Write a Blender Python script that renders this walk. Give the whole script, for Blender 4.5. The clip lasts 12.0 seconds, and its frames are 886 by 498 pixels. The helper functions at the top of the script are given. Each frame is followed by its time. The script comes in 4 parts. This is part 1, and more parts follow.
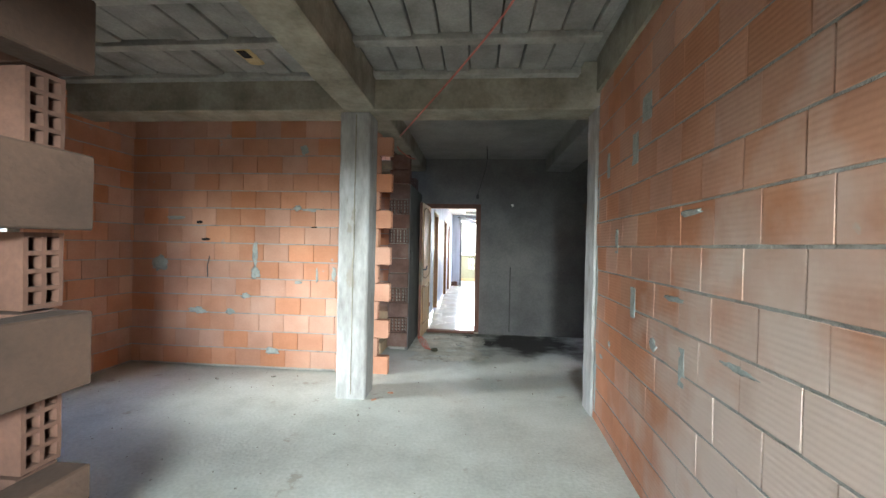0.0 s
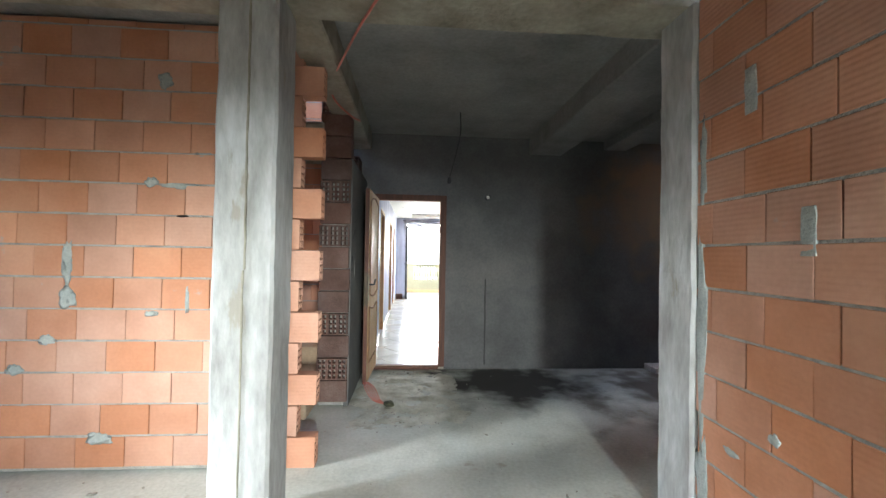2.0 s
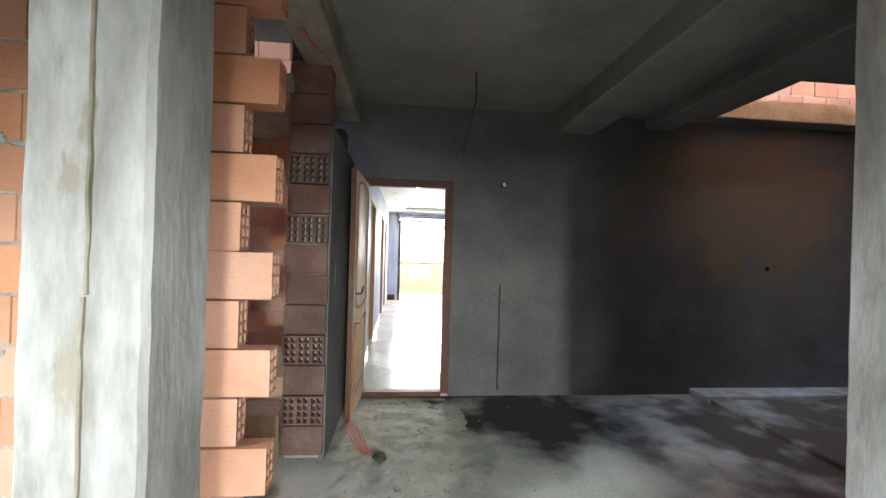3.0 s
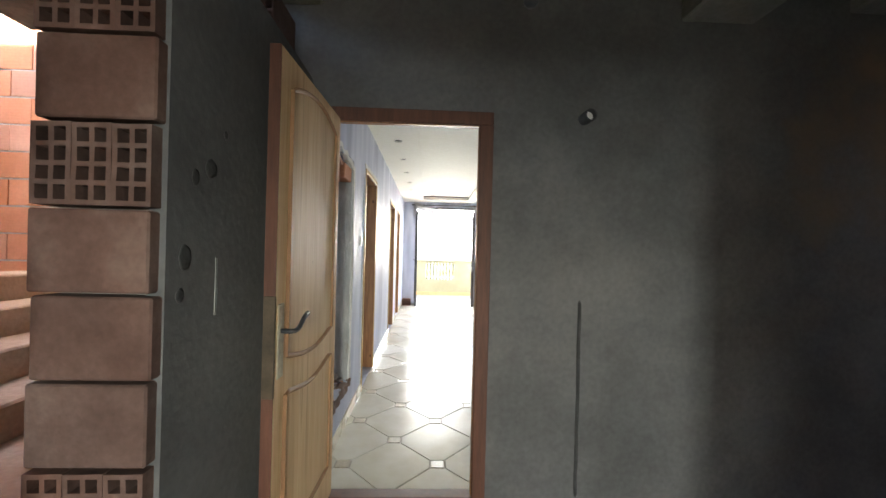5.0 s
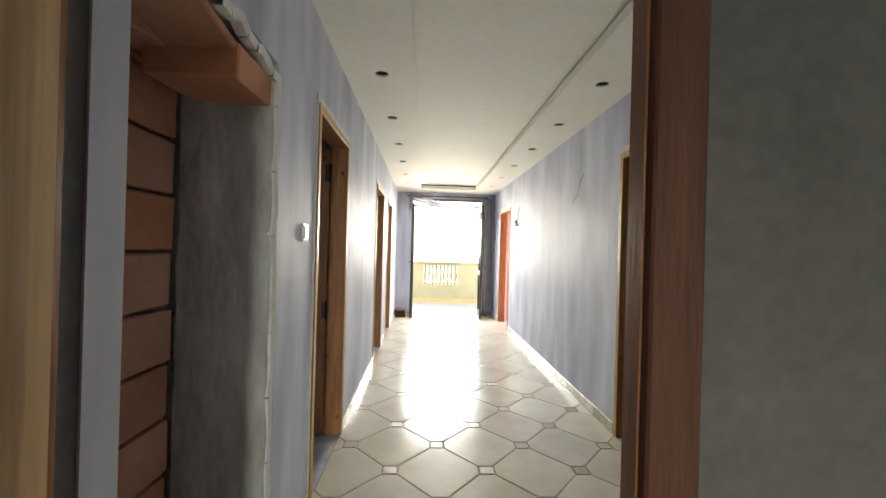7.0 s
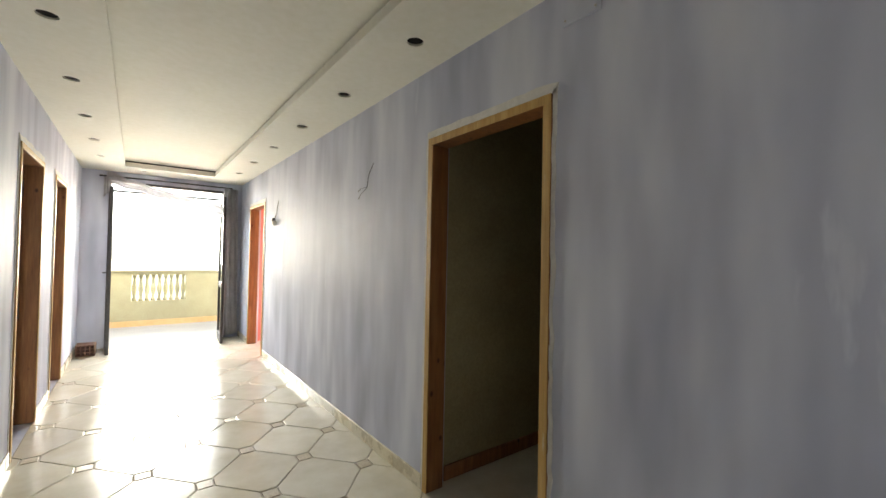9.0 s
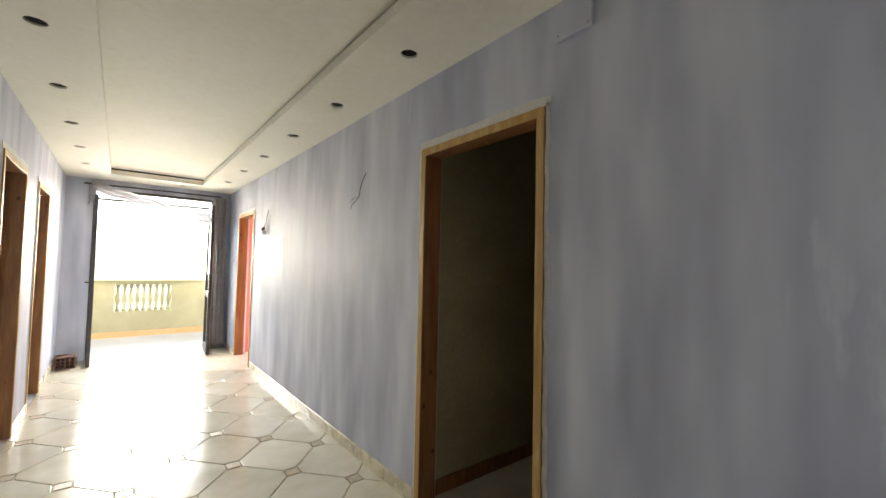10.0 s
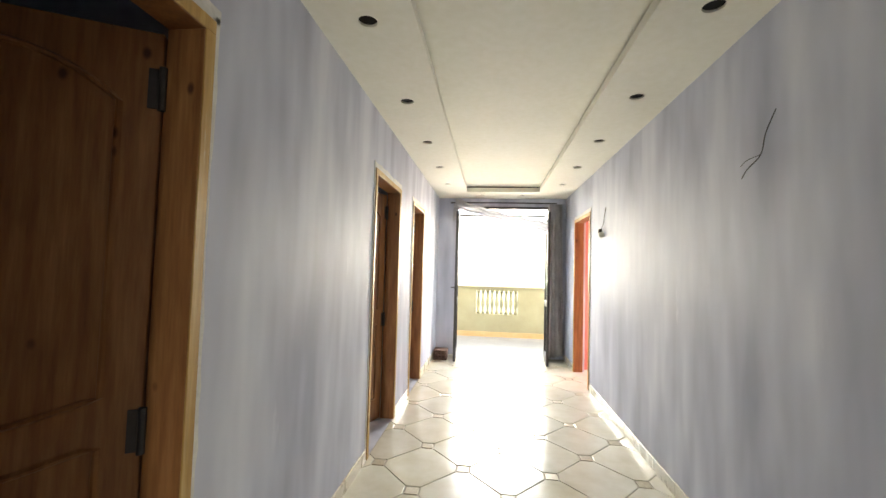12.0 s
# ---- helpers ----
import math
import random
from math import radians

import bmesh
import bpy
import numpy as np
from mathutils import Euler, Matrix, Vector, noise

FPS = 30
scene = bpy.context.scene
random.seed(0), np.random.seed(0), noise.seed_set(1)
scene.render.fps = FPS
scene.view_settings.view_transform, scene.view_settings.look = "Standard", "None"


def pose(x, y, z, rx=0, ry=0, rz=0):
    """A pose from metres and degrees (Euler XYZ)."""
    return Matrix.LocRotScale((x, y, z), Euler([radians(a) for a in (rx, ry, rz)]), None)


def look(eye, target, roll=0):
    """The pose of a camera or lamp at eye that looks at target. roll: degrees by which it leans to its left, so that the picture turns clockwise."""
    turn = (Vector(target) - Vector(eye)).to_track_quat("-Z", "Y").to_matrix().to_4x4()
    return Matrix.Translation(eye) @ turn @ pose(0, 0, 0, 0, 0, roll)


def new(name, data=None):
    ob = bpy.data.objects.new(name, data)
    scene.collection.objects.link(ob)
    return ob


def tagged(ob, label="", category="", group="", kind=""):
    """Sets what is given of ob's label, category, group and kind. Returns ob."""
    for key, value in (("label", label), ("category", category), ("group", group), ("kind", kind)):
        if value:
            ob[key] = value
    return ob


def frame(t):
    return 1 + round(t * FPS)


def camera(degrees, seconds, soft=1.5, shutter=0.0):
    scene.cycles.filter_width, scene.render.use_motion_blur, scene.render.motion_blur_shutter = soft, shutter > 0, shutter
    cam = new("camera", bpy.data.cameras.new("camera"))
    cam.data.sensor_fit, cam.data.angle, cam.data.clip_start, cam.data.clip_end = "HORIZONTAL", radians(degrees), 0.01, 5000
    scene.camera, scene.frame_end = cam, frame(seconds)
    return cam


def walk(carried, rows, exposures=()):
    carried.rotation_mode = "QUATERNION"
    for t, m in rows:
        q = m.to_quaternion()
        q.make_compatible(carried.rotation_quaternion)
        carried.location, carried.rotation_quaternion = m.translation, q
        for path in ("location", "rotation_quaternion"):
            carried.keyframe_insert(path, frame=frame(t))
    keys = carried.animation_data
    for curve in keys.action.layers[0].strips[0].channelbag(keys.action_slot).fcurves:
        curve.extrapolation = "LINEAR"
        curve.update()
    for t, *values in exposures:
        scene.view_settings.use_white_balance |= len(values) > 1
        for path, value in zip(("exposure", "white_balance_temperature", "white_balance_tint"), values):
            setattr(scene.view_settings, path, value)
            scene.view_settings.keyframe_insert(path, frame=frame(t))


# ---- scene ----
cam = camera(94.9, 12.0)
PATH = [
    (0, (-0.158, 0.062, 1.485), (-0.322, 2.055, 1.467), 1.2),
    (0.5, (-0.295, 0.426, 1.47), (-0.215, 2.425, 1.495), 1.2),
    (1, (-0.36, 0.858, 1.438), (-0.206, 2.85, 1.523), 1.1),
    (1.5, (-0.436, 1.366, 1.432), (-0.327, 3.362, 1.486), 1.0),
    (2, (-0.509, 1.818, 1.435), (-0.363, 3.812, 1.465), 1.0),
    (2.5, (-0.544, 2.336, 1.454), (-0.374, 4.329, 1.465), 1.6),
    (3, (-0.58, 2.814, 1.475), (-0.39, 4.805, 1.486), 1.6),
    (3.5, (-0.523, 3.309, 1.446), (-0.303, 5.297, 1.445), 1.8),
    (3.7, (-0.467, 3.487, 1.463), (-0.282, 5.479, 1.448), 1.9),
    (5.5, (-0.437, 5.177, 1.409), (-0.391, 7.176, 1.415), 1.3),
    (6, (-0.41, 5.662, 1.417), (-0.426, 7.662, 1.405), 1.2),
    (6.5, (-0.462, 6.078, 1.399), (-0.506, 8.077, 1.396), 1.4),
    (6.7, (-0.476, 6.199, 1.402), (-0.486, 8.199, 1.403), 1.5),
    (8.3, (-0.454, 7.291, 1.464), (0.439, 9.081, 1.456), 1.2),
    (8.5, (-0.435, 7.34, 1.462), (0.602, 9.051, 1.46), 1.2),
    (9, (-0.422, 7.385, 1.457), (0.783, 8.981, 1.494), 1.1),
    (9.5, (-0.412, 7.392, 1.463), (0.845, 8.947, 1.527), 1.2),
    (10, (-0.434, 7.4, 1.464), (0.809, 8.964, 1.548), 1.2),
    (10.5, (-0.398, 7.499, 1.442), (0.689, 9.175, 1.534), 1.4),
    (11, (-0.262, 7.703, 1.448), (0.453, 9.569, 1.539), 1.5),
    (11.5, (-0.2, 7.979, 1.426), (0.075, 9.959, 1.493), 1.6),
    (12, (-0.194, 8.313, 1.437), (-0.426, 10.297, 1.532), 1.6),
]
walk(cam, [(t, look(eye, target, roll)) for t, eye, target, roll in PATH],
     exposures=[(0, 4.3, 6300, 9), (2.5, 4.4, 6400, 10), (3.7, 4.5, 6700, 10), (5.5, 4.4, 7000, 10), (6.0, 4.35, 7100, 10), (6.5, 4.2, 7300, 10), (8.4, 3.9, 7900, 9), (12, 3.9, 7900, 9)])


# ---------------------------------------------------------------- light
world = bpy.data.worlds.new("sky")
scene.world = world
world.use_nodes = True
sky = world.node_tree.nodes.new("ShaderNodeTexSky")
sky.sky_type = "NISHITA"
sky.sun_disc = False
sky.sun_elevation = radians(52)
sky.sun_rotation = radians(165)
sky.air_density, sky.dust_density = 1.0, 3.0
world.node_tree.links.new(sky.outputs[0], world.node_tree.nodes["Background"].inputs[0])
world.node_tree.nodes["Background"].inputs[1].default_value = 0.15


def lamp(name, kind, m, energy, color=(1, 1, 1), size=(1, 1), angle=0.5, spread=180):
    data = bpy.data.lights.new(name, kind)
    data.energy, data.color = energy, color
    if kind == "AREA":
        data.shape, data.size, data.size_y = "RECTANGLE", size[0], size[1]
        data.spread = radians(spread)
    if kind == "SUN":
        data.angle = radians(angle)
    ob = new(name, data)
    ob.matrix_world = m
    return ob


AZ, EL = radians(165), radians(52)
SUNWAY = Vector((math.sin(AZ) * math.cos(EL), math.cos(AZ) * math.cos(EL), math.sin(EL)))
lamp("sun", "SUN", look(SUNWAY * 30, (0, 0, 0)), 3.0, (1.0, 0.95, 0.86), angle=0.6)
# area lamps standing in for daylight behind, beside and beyond the walk
lamp("doorway_daylight", "AREA", look((0.42, -1.50, 1.93), (-1.9, 4.6, 0.7)), 5.4, (0.90, 1.0, 0.97), (0.45, 0.20), spread=100)
lamp("side_window_daylight", "AREA", look((-4.30, 3.02, 1.45), (0.0, 4.7, 0.1)), 0.9, (0.95, 1.0, 0.98), (0.55, 1.1), spread=50)
lamp("balcony_daylight", "AREA", look((0, 16.85, 1.95), (0, 12.0, 1.75)), 15, (0.98, 0.985, 0.95), (1.5, 1.5), spread=130)
lamp("coral_room_daylight", "AREA", look((3.4, 13.6, 1.5), (1.0, 14.1, 1.2)), 4, (1.0, 0.97, 0.94), (1.2, 1.3))

# ---------------------------------------------------------------- materials


def material(name, colors, rough=0.8, scale=3.0, detail=6.0, bump=0.3, fine=60.0, stretch=(1, 1, 1), rand=0.0,
             metal=0.0, patches=None, patch_scale=2.0, patch_at=0.62, rough_var=0.1, spec=0.5, distance=0.006, grain_mix=0.25):
    """Colours mixed by noise at two scales; patches lays a second colour in blots; rand varies whole pieces."""
    m = bpy.data.materials.new(name)
    m.use_nodes = True
    t = m.node_tree
    n, link = t.nodes, t.links.new
    b = n["Principled BSDF"]
    geo = n.new("ShaderNodeNewGeometry")
    src = geo.outputs["Position"]
    mp = n.new("ShaderNodeMapping")
    mp.inputs["Scale"].default_value = stretch
    link(src, mp.inputs["Vector"])
    big = n.new("ShaderNodeTexNoise")
    big.inputs["Scale"].default_value = scale
    big.inputs["Detail"].default_value = detail
    big.inputs["Roughness"].default_value = 0.62
    link(mp.outputs[0], big.inputs["Vector"])
    small = n.new("ShaderNodeTexNoise")
    small.inputs["Scale"].default_value = fine
    small.inputs["Detail"].default_value = 4.0
    link(mp.outputs[0], small.inputs["Vector"])
    ramp = n.new("ShaderNodeValToRGB")
    cr = ramp.color_ramp
    k = len(colors)
    cr.elements[0].position, cr.elements[0].color = 0.32, (*colors[0], 1)
    cr.elements[1].position, cr.elements[1].color = 0.68, (*colors[-1], 1)
    for i in range(1, k - 1):
        e = cr.elements.new(0.32 + 0.36 * i / (k - 1))
        e.color = (*colors[i], 1)
    link(big.outputs["Fac"], ramp.inputs[0])
    out = ramp.outputs[0]
    grain = n.new("ShaderNodeMixRGB")
    grain.blend_type = "OVERLAY"
    grain.inputs[0].default_value = grain_mix
    link(out, grain.inputs[1])
    link(small.outputs["Fac"], grain.inputs[2])
    out = grain.outputs[0]
    if rand:
        info = n.new("ShaderNodeObjectInfo")
        hsv = n.new("ShaderNodeHueSaturation")
        mr = n.new("ShaderNodeMapRange")
        mr.inputs[3].default_value, mr.inputs[4].default_value = 1 - rand, 1 + rand
        link(info.outputs["Random"], mr.inputs[0])
        link(mr.outputs[0], hsv.inputs["Value"])
        mul = n.new("ShaderNodeMath")
        mul.operation = "MULTIPLY"
        mul.inputs[1].default_value = 7.31
        fr = n.new("ShaderNodeMath")
        fr.operation = "FRACT"
        link(info.outputs["Random"], mul.inputs[0])
        link(mul.outputs[0], fr.inputs[0])
        mh = n.new("ShaderNodeMapRange")
        mh.inputs[3].default_value, mh.inputs[4].default_value = 0.8, 1.08
        link(fr.outputs[0], mh.inputs[0])
        link(mh.outputs[0], hsv.inputs["Saturation"])
        link(out, hsv.inputs["Color"])
        out = hsv.outputs[0]
    if patches:
        pn = n.new("ShaderNodeTexNoise")
        pn.inputs["Scale"].default_value = patch_scale
        pn.inputs["Detail"].default_value = 5.0
        pn.inputs["Roughness"].default_value = 0.6
        link(mp.outputs[0], pn.inputs["Vector"])
        pr = n.new("ShaderNodeMapRange")
        pr.inputs[1].default_value, pr.inputs[2].default_value = patch_at, patch_at + 0.05
        link(pn.outputs["Fac"], pr.inputs[0])
        mx = n.new("ShaderNodeMixRGB")
        mx.inputs[2].default_value = (*patches, 1)
        link(pr.outputs[0], mx.inputs[0])
        link(out, mx.inputs[1])
        out = mx.outputs[0]
    link(out, b.inputs["Base Color"])
    rr = n.new("ShaderNodeMapRange")
    rr.inputs[3].default_value, rr.inputs[4].default_value = max(0.02, rough - rough_var), min(1, rough + rough_var)
    link(big.outputs["Fac"], rr.inputs[0])
    link(rr.outputs[0], b.inputs["Roughness"])
    b.inputs["Metallic"].default_value = metal
    b.inputs["Specular IOR Level"].default_value = spec
    if bump:
        add = n.new("ShaderNodeMath")
        add.operation = "ADD"
        link(big.outputs["Fac"], add.inputs[0])
        link(small.outputs["Fac"], add.inputs[1])
        bp = n.new("ShaderNodeBump")
        bp.inputs["Strength"].default_value = bump
        bp.inputs["Distance"].default_value = distance
        link(add.outputs[0], bp.inputs["Height"])
        link(bp.outputs[0], b.inputs["Normal"])
    return m


def grooved(m, scale, strength, axis="Z"):
    """Fine combed lines pressed into a clay face."""
    t = m.node_tree
    n, link = t.nodes, t.links.new
    w = n.new("ShaderNodeTexWave")
    w.bands_direction = axis
    w.inputs["Scale"].default_value = scale
    w.inputs["Distortion"].default_value = 0.6
    geo = n.new("ShaderNodeNewGeometry")
    link(geo.outputs["Position"], w.inputs["Vector"])
    bp = n.new("ShaderNodeBump")
    bp.inputs["Strength"].default_value = strength
    bp.inputs["Distance"].default_value = 0.002
    b = n["Principled BSDF"]
    old = b.inputs["Normal"].links[0].from_socket
    link(old, bp.inputs["Normal"])
    link(w.outputs["Fac"], bp.inputs["Height"])
    link(bp.outputs[0], b.inputs["Normal"])
    return m


def blot(m, centre, radii, color, seed=0.0):
    """A ragged blot of colour, for stains and painted light, at a place, with a torn soft rim."""
    t = m.node_tree
    n, link = t.nodes, t.links.new
    geo = n.new("ShaderNodeNewGeometry")
    sub = n.new("ShaderNodeVectorMath")
    sub.operation = "SUBTRACT"
    sub.inputs[1].default_value = centre
    link(geo.outputs["Position"], sub.inputs[0])
    div = n.new("ShaderNodeVectorMath")
    div.operation = "DIVIDE"
    div.inputs[1].default_value = radii
    link(sub.outputs[0], div.inputs[0])
    ln = n.new("ShaderNodeVectorMath")
    ln.operation = "LENGTH"
    link(div.outputs[0], ln.inputs[0])
    nz = n.new("ShaderNodeTexNoise")
    nz.inputs["Scale"].default_value = 2.6
    nz.inputs["Detail"].default_value = 7.0
    link(geo.outputs["Position"], nz.inputs["Vector"])
    ma = n.new("ShaderNodeMath")
    ma.operation = "MULTIPLY_ADD"
    ma.inputs[1].default_value = 1.9
    link(nz.outputs["Fac"], ma.inputs[0])
    link(ln.outputs["Value"], ma.inputs[2])
    mr = n.new("ShaderNodeMapRange")
    mr.inputs[1].default_value, mr.inputs[2].default_value = 2.05, 1.45
    link(ma.outputs[0], mr.inputs[0])
    b = n["Principled BSDF"]
    old = b.inputs["Base Color"].links[0].from_socket
    mx = n.new("ShaderNodeMixRGB")
    mx.inputs[2].default_value = (*color, 1)
    link(mr.outputs[0], mx.inputs[0])
    link(old, mx.inputs[1])
    link(mx.outputs[0], b.inputs["Base Color"])
    return m


def clay(name, comb=0.16):
    return grooved(material(name, [(0.45, 0.195, 0.105), (0.53, 0.25, 0.15), (0.58, 0.30, 0.19)], 0.82, 1.6, detail=3, rand=0.11,
                            bump=0.18, fine=45, patches=(0.38, 0.37, 0.34), patch_scale=3.6, patch_at=0.70, grain_mix=0.12), 14, comb)


BRICK = clay("clay_brick")
# the patch of light on the bricks beside the walk is painted into this copy
LIT_PATCH_BRICK = clay("lit_patch_clay_brick", 0.4)
blot(LIT_PATCH_BRICK, (0.79, 1.30, 0.50), (1.0, 1.35, 1.25), (0.66, 0.52, 0.45))
BRICK_DARK = material("brick_core", [(0.20, 0.07, 0.035), (0.30, 0.11, 0.06)], 0.9, 4)
MORTAR = material("mortar", [(0.26, 0.26, 0.245), (0.36, 0.355, 0.33), (0.43, 0.42, 0.39)], 0.95, 8, bump=0.9, fine=70, distance=0.012)
CONCRETE = material("board_marked_concrete", [(0.28, 0.275, 0.265), (0.41, 0.415, 0.41), (0.54, 0.555, 0.565)], 0.85, 1.9, stretch=(3.0, 3.0, 0.9),
                    bump=0.45, fine=14, distance=0.008, patches=(0.32, 0.30, 0.26), patch_scale=2.2, patch_at=0.64)
BEAM = material("grey_beam_concrete", [(0.19, 0.175, 0.135), (0.29, 0.27, 0.215), (0.39, 0.37, 0.30)], 0.9, 3.0, bump=0.7, fine=30, distance=0.01)
BLOCK = material("slab_block_concrete", [(0.18, 0.18, 0.17), (0.26, 0.26, 0.248), (0.34, 0.34, 0.325)], 0.95, 3.0, bump=0.7, fine=50)
CEMENT = material("cement_floor", [(0.40, 0.41, 0.37), (0.50, 0.52, 0.475), (0.58, 0.60, 0.555)], 0.8, 1.6, bump=0.35, fine=40, distance=0.010,
                  patches=(0.38, 0.36, 0.31), patch_scale=3.4, patch_at=0.64)
# black dirt right of the door, the door wall's shadow painted in with it
blot(CEMENT, (0.62, 6.4, 0), (1.05, 0.8, 1), (0.04, 0.036, 0.032))
blot(CEMENT, (2.2, 5.9, 0), (0.35, 0.9, 1), (0.09, 0.08, 0.07))
# painted shade on the raised floor, which the stairwell opening overlights
blot(CEMENT, (3.8, 5.5, 0), (2.3, 2.0, 1), (0.10, 0.08, 0.06))
# warm light bounced off the bricks is painted into the stair's cement colour
STAIR = material("brick_bounce_cement", [(0.36, 0.25, 0.16), (0.45, 0.33, 0.22), (0.52, 0.40, 0.29)], 0.9, 2.2, bump=0.4, fine=40)
RENDER_GREY = material("grey_cement_render", [(0.095, 0.096, 0.098), (0.14, 0.14, 0.142), (0.19, 0.187, 0.185)], 0.88, 1.3, bump=0.35, fine=35)
# warm light from the stairwell opening, painted brown onto the hall's far wall
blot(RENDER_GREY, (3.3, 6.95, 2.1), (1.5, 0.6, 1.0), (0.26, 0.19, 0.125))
SOFFIT = material("grey_soffit", [(0.18, 0.18, 0.172), (0.25, 0.25, 0.238), (0.31, 0.305, 0.29)], 0.9, 1.5, bump=0.3, fine=35)
LILAC = material("lilac_wall_paint", [(0.36, 0.385, 0.49), (0.50, 0.53, 0.64), (0.66, 0.69, 0.78)], 0.62, 1.5, detail=2.6, stretch=(1.9, 1.9, 0.42), bump=0.08,
                 fine=4, rough_var=0.22, grain_mix=0.08, spec=0.22, patches=(0.56, 0.59, 0.69), patch_scale=2.3, patch_at=0.66)
WHITE = material("white_gypsum", [(0.77, 0.765, 0.68), (0.83, 0.825, 0.74)], 0.8, 1.2, bump=0.08, fine=20)
FILLER = material("white_filler", [(0.62, 0.62, 0.60), (0.76, 0.75, 0.72)], 0.85, 12, bump=0.5, fine=60)
TILE = material("cream_floor_tile", [(0.64, 0.61, 0.50), (0.71, 0.68, 0.57), (0.77, 0.75, 0.65)], 0.19, 2.4, rand=0.05, bump=0.03, fine=9, rough_var=0.08)
DOT = material("brown_inset_tile", [(0.42, 0.36, 0.26), (0.58, 0.52, 0.41)], 0.38, 60, bump=0.2, fine=120)
GROUT = material("brown_grout", [(0.38, 0.34, 0.27), (0.49, 0.44, 0.36)], 0.9, 12, bump=0.3)
SKIRT = material("cream_skirting_tile", [(0.60, 0.54, 0.40), (0.70, 0.64, 0.50)], 0.28, 6, rand=0.06, bump=0.05)
def knots(m, color=(0.07, 0.022, 0.01), scale=9.0, size=0.13):
    """Scattered dark knots in the wood."""
    t = m.node_tree
    n, link = t.nodes, t.links.new
    geo = n.new("ShaderNodeNewGeometry")
    mp = n.new("ShaderNodeMapping")
    mp.inputs["Scale"].default_value = (1, 1, 0.62)
    link(geo.outputs["Position"], mp.inputs["Vector"])
    v = n.new("ShaderNodeTexVoronoi")
    v.inputs["Scale"].default_value = scale
    link(mp.outputs[0], v.inputs["Vector"])
    mr = n.new("ShaderNodeMapRange")
    mr.inputs[1].default_value, mr.inputs[2].default_value = size, size * 0.4
    link(v.outputs["Distance"], mr.inputs[0])
    b = n["Principled BSDF"]
    old = b.inputs["Base Color"].links[0].from_socket
    mx = n.new("ShaderNodeMixRGB")
    mx.inputs[2].default_value = (*color, 1)
    link(mr.outputs[0], mx.inputs[0])
    link(old, mx.inputs[1])
    link(mx.outputs[0], b.inputs["Base Color"])
    return m


PINE = material("varnished_pine", [(0.19, 0.075, 0.028), (0.28, 0.122, 0.046), (0.37, 0.175, 0.07)], 0.42, 2.0, stretch=(14, 14, 1.2), bump=0.18, fine=7,
                patches=(0.16, 0.065, 0.02), patch_scale=2.4, patch_at=0.735)
knots(PINE)
GOLD_PINE = material("golden_pine_face", [(0.38, 0.21, 0.05), (0.48, 0.29, 0.085), (0.57, 0.39, 0.16)], 0.5, 2.0, stretch=(12, 12, 1.0), bump=0.18, fine=7, patches=(0.55, 0.47, 0.33), patch_scale=5, patch_at=0.66)
OAK = material("pale_veneer", [(0.60, 0.37, 0.18), (0.71, 0.475, 0.26), (0.80, 0.58, 0.35)], 0.58, 1.5, stretch=(6, 6, 0.35), detail=4, bump=0.1, fine=12,
               patches=(0.56, 0.35, 0.18), patch_scale=1.4, patch_at=0.60)
knots(OAK, (0.20, 0.09, 0.04), 5.5, 0.045)
# veneer mouldings with their shadow put into a darker brown
OAK_EDGE = material("shaded_moulding", [(0.24, 0.12, 0.055), (0.38, 0.21, 0.105)], 0.75, 2, stretch=(10, 10, 1), bump=0.1)
STAINED = material("red_stained_frame", [(0.085, 0.03, 0.018), (0.15, 0.058, 0.034)], 0.6, 2.0, stretch=(14, 14, 1.5), bump=0.2, fine=10)
STEEL = material("brushed_steel", [(0.42, 0.40, 0.36), (0.56, 0.54, 0.50)], 0.35, 20, metal=1.0, bump=0.05)
BRONZE = material("worn_bronze_steel", [(0.36, 0.30, 0.20), (0.60, 0.54, 0.40)], 0.45, 14, metal=0.4, bump=0.15)
LOCK = material("brown_lock_steel", [(0.05, 0.036, 0.025), (0.12, 0.09, 0.06)], 0.5, 12, metal=0.3, bump=0.15)
# grey with the shade of cuts and cavities put into the colour
CHASE = material("chase_shadow_grey", [(0.04, 0.04, 0.04), (0.08, 0.08, 0.08)], 0.95, 9, bump=0.4)
DARK_METAL = material("black_painted_metal", [(0.025, 0.025, 0.03), (0.05, 0.05, 0.055)], 0.45, 20, bump=0.05)
# near-black that puts the shade of holes and voids into the colour
DARK = material("hole_shade_black", [(0.003, 0.003, 0.003), (0.006, 0.006, 0.006)], 0.9, 10, bump=0.0)
PLASTIC = material("white_plastic", [(0.74, 0.73, 0.70), (0.80, 0.79, 0.76)], 0.35, 10, bump=0.02)
RED_CABLE = material("red_cable_sheath", [(0.50, 0.12, 0.09), (0.62, 0.20, 0.16)], 0.4, 20, bump=0.05)
CURTAIN = material("grey_curtain_cloth", [(0.46, 0.46, 0.49), (0.58, 0.58, 0.61)], 0.9, 6, bump=0.2, fine=140)
CREAM_WALL = material("cream_parapet_render", [(0.32, 0.29, 0.17), (0.40, 0.37, 0.23)], 0.9, 2, bump=0.3)
OCHRE = material("ochre_skirting", [(0.58, 0.36, 0.16), (0.66, 0.44, 0.22)], 0.5, 5, bump=0.1)
BALCONY = material("beige_balcony_tile", [(0.26, 0.24, 0.20), (0.34, 0.32, 0.27)], 0.5, 3, bump=0.1)
CORAL = material("coral_wall_paint", [(0.70, 0.20, 0.17), (0.78, 0.27, 0.22)], 0.6, 2, bump=0.1)
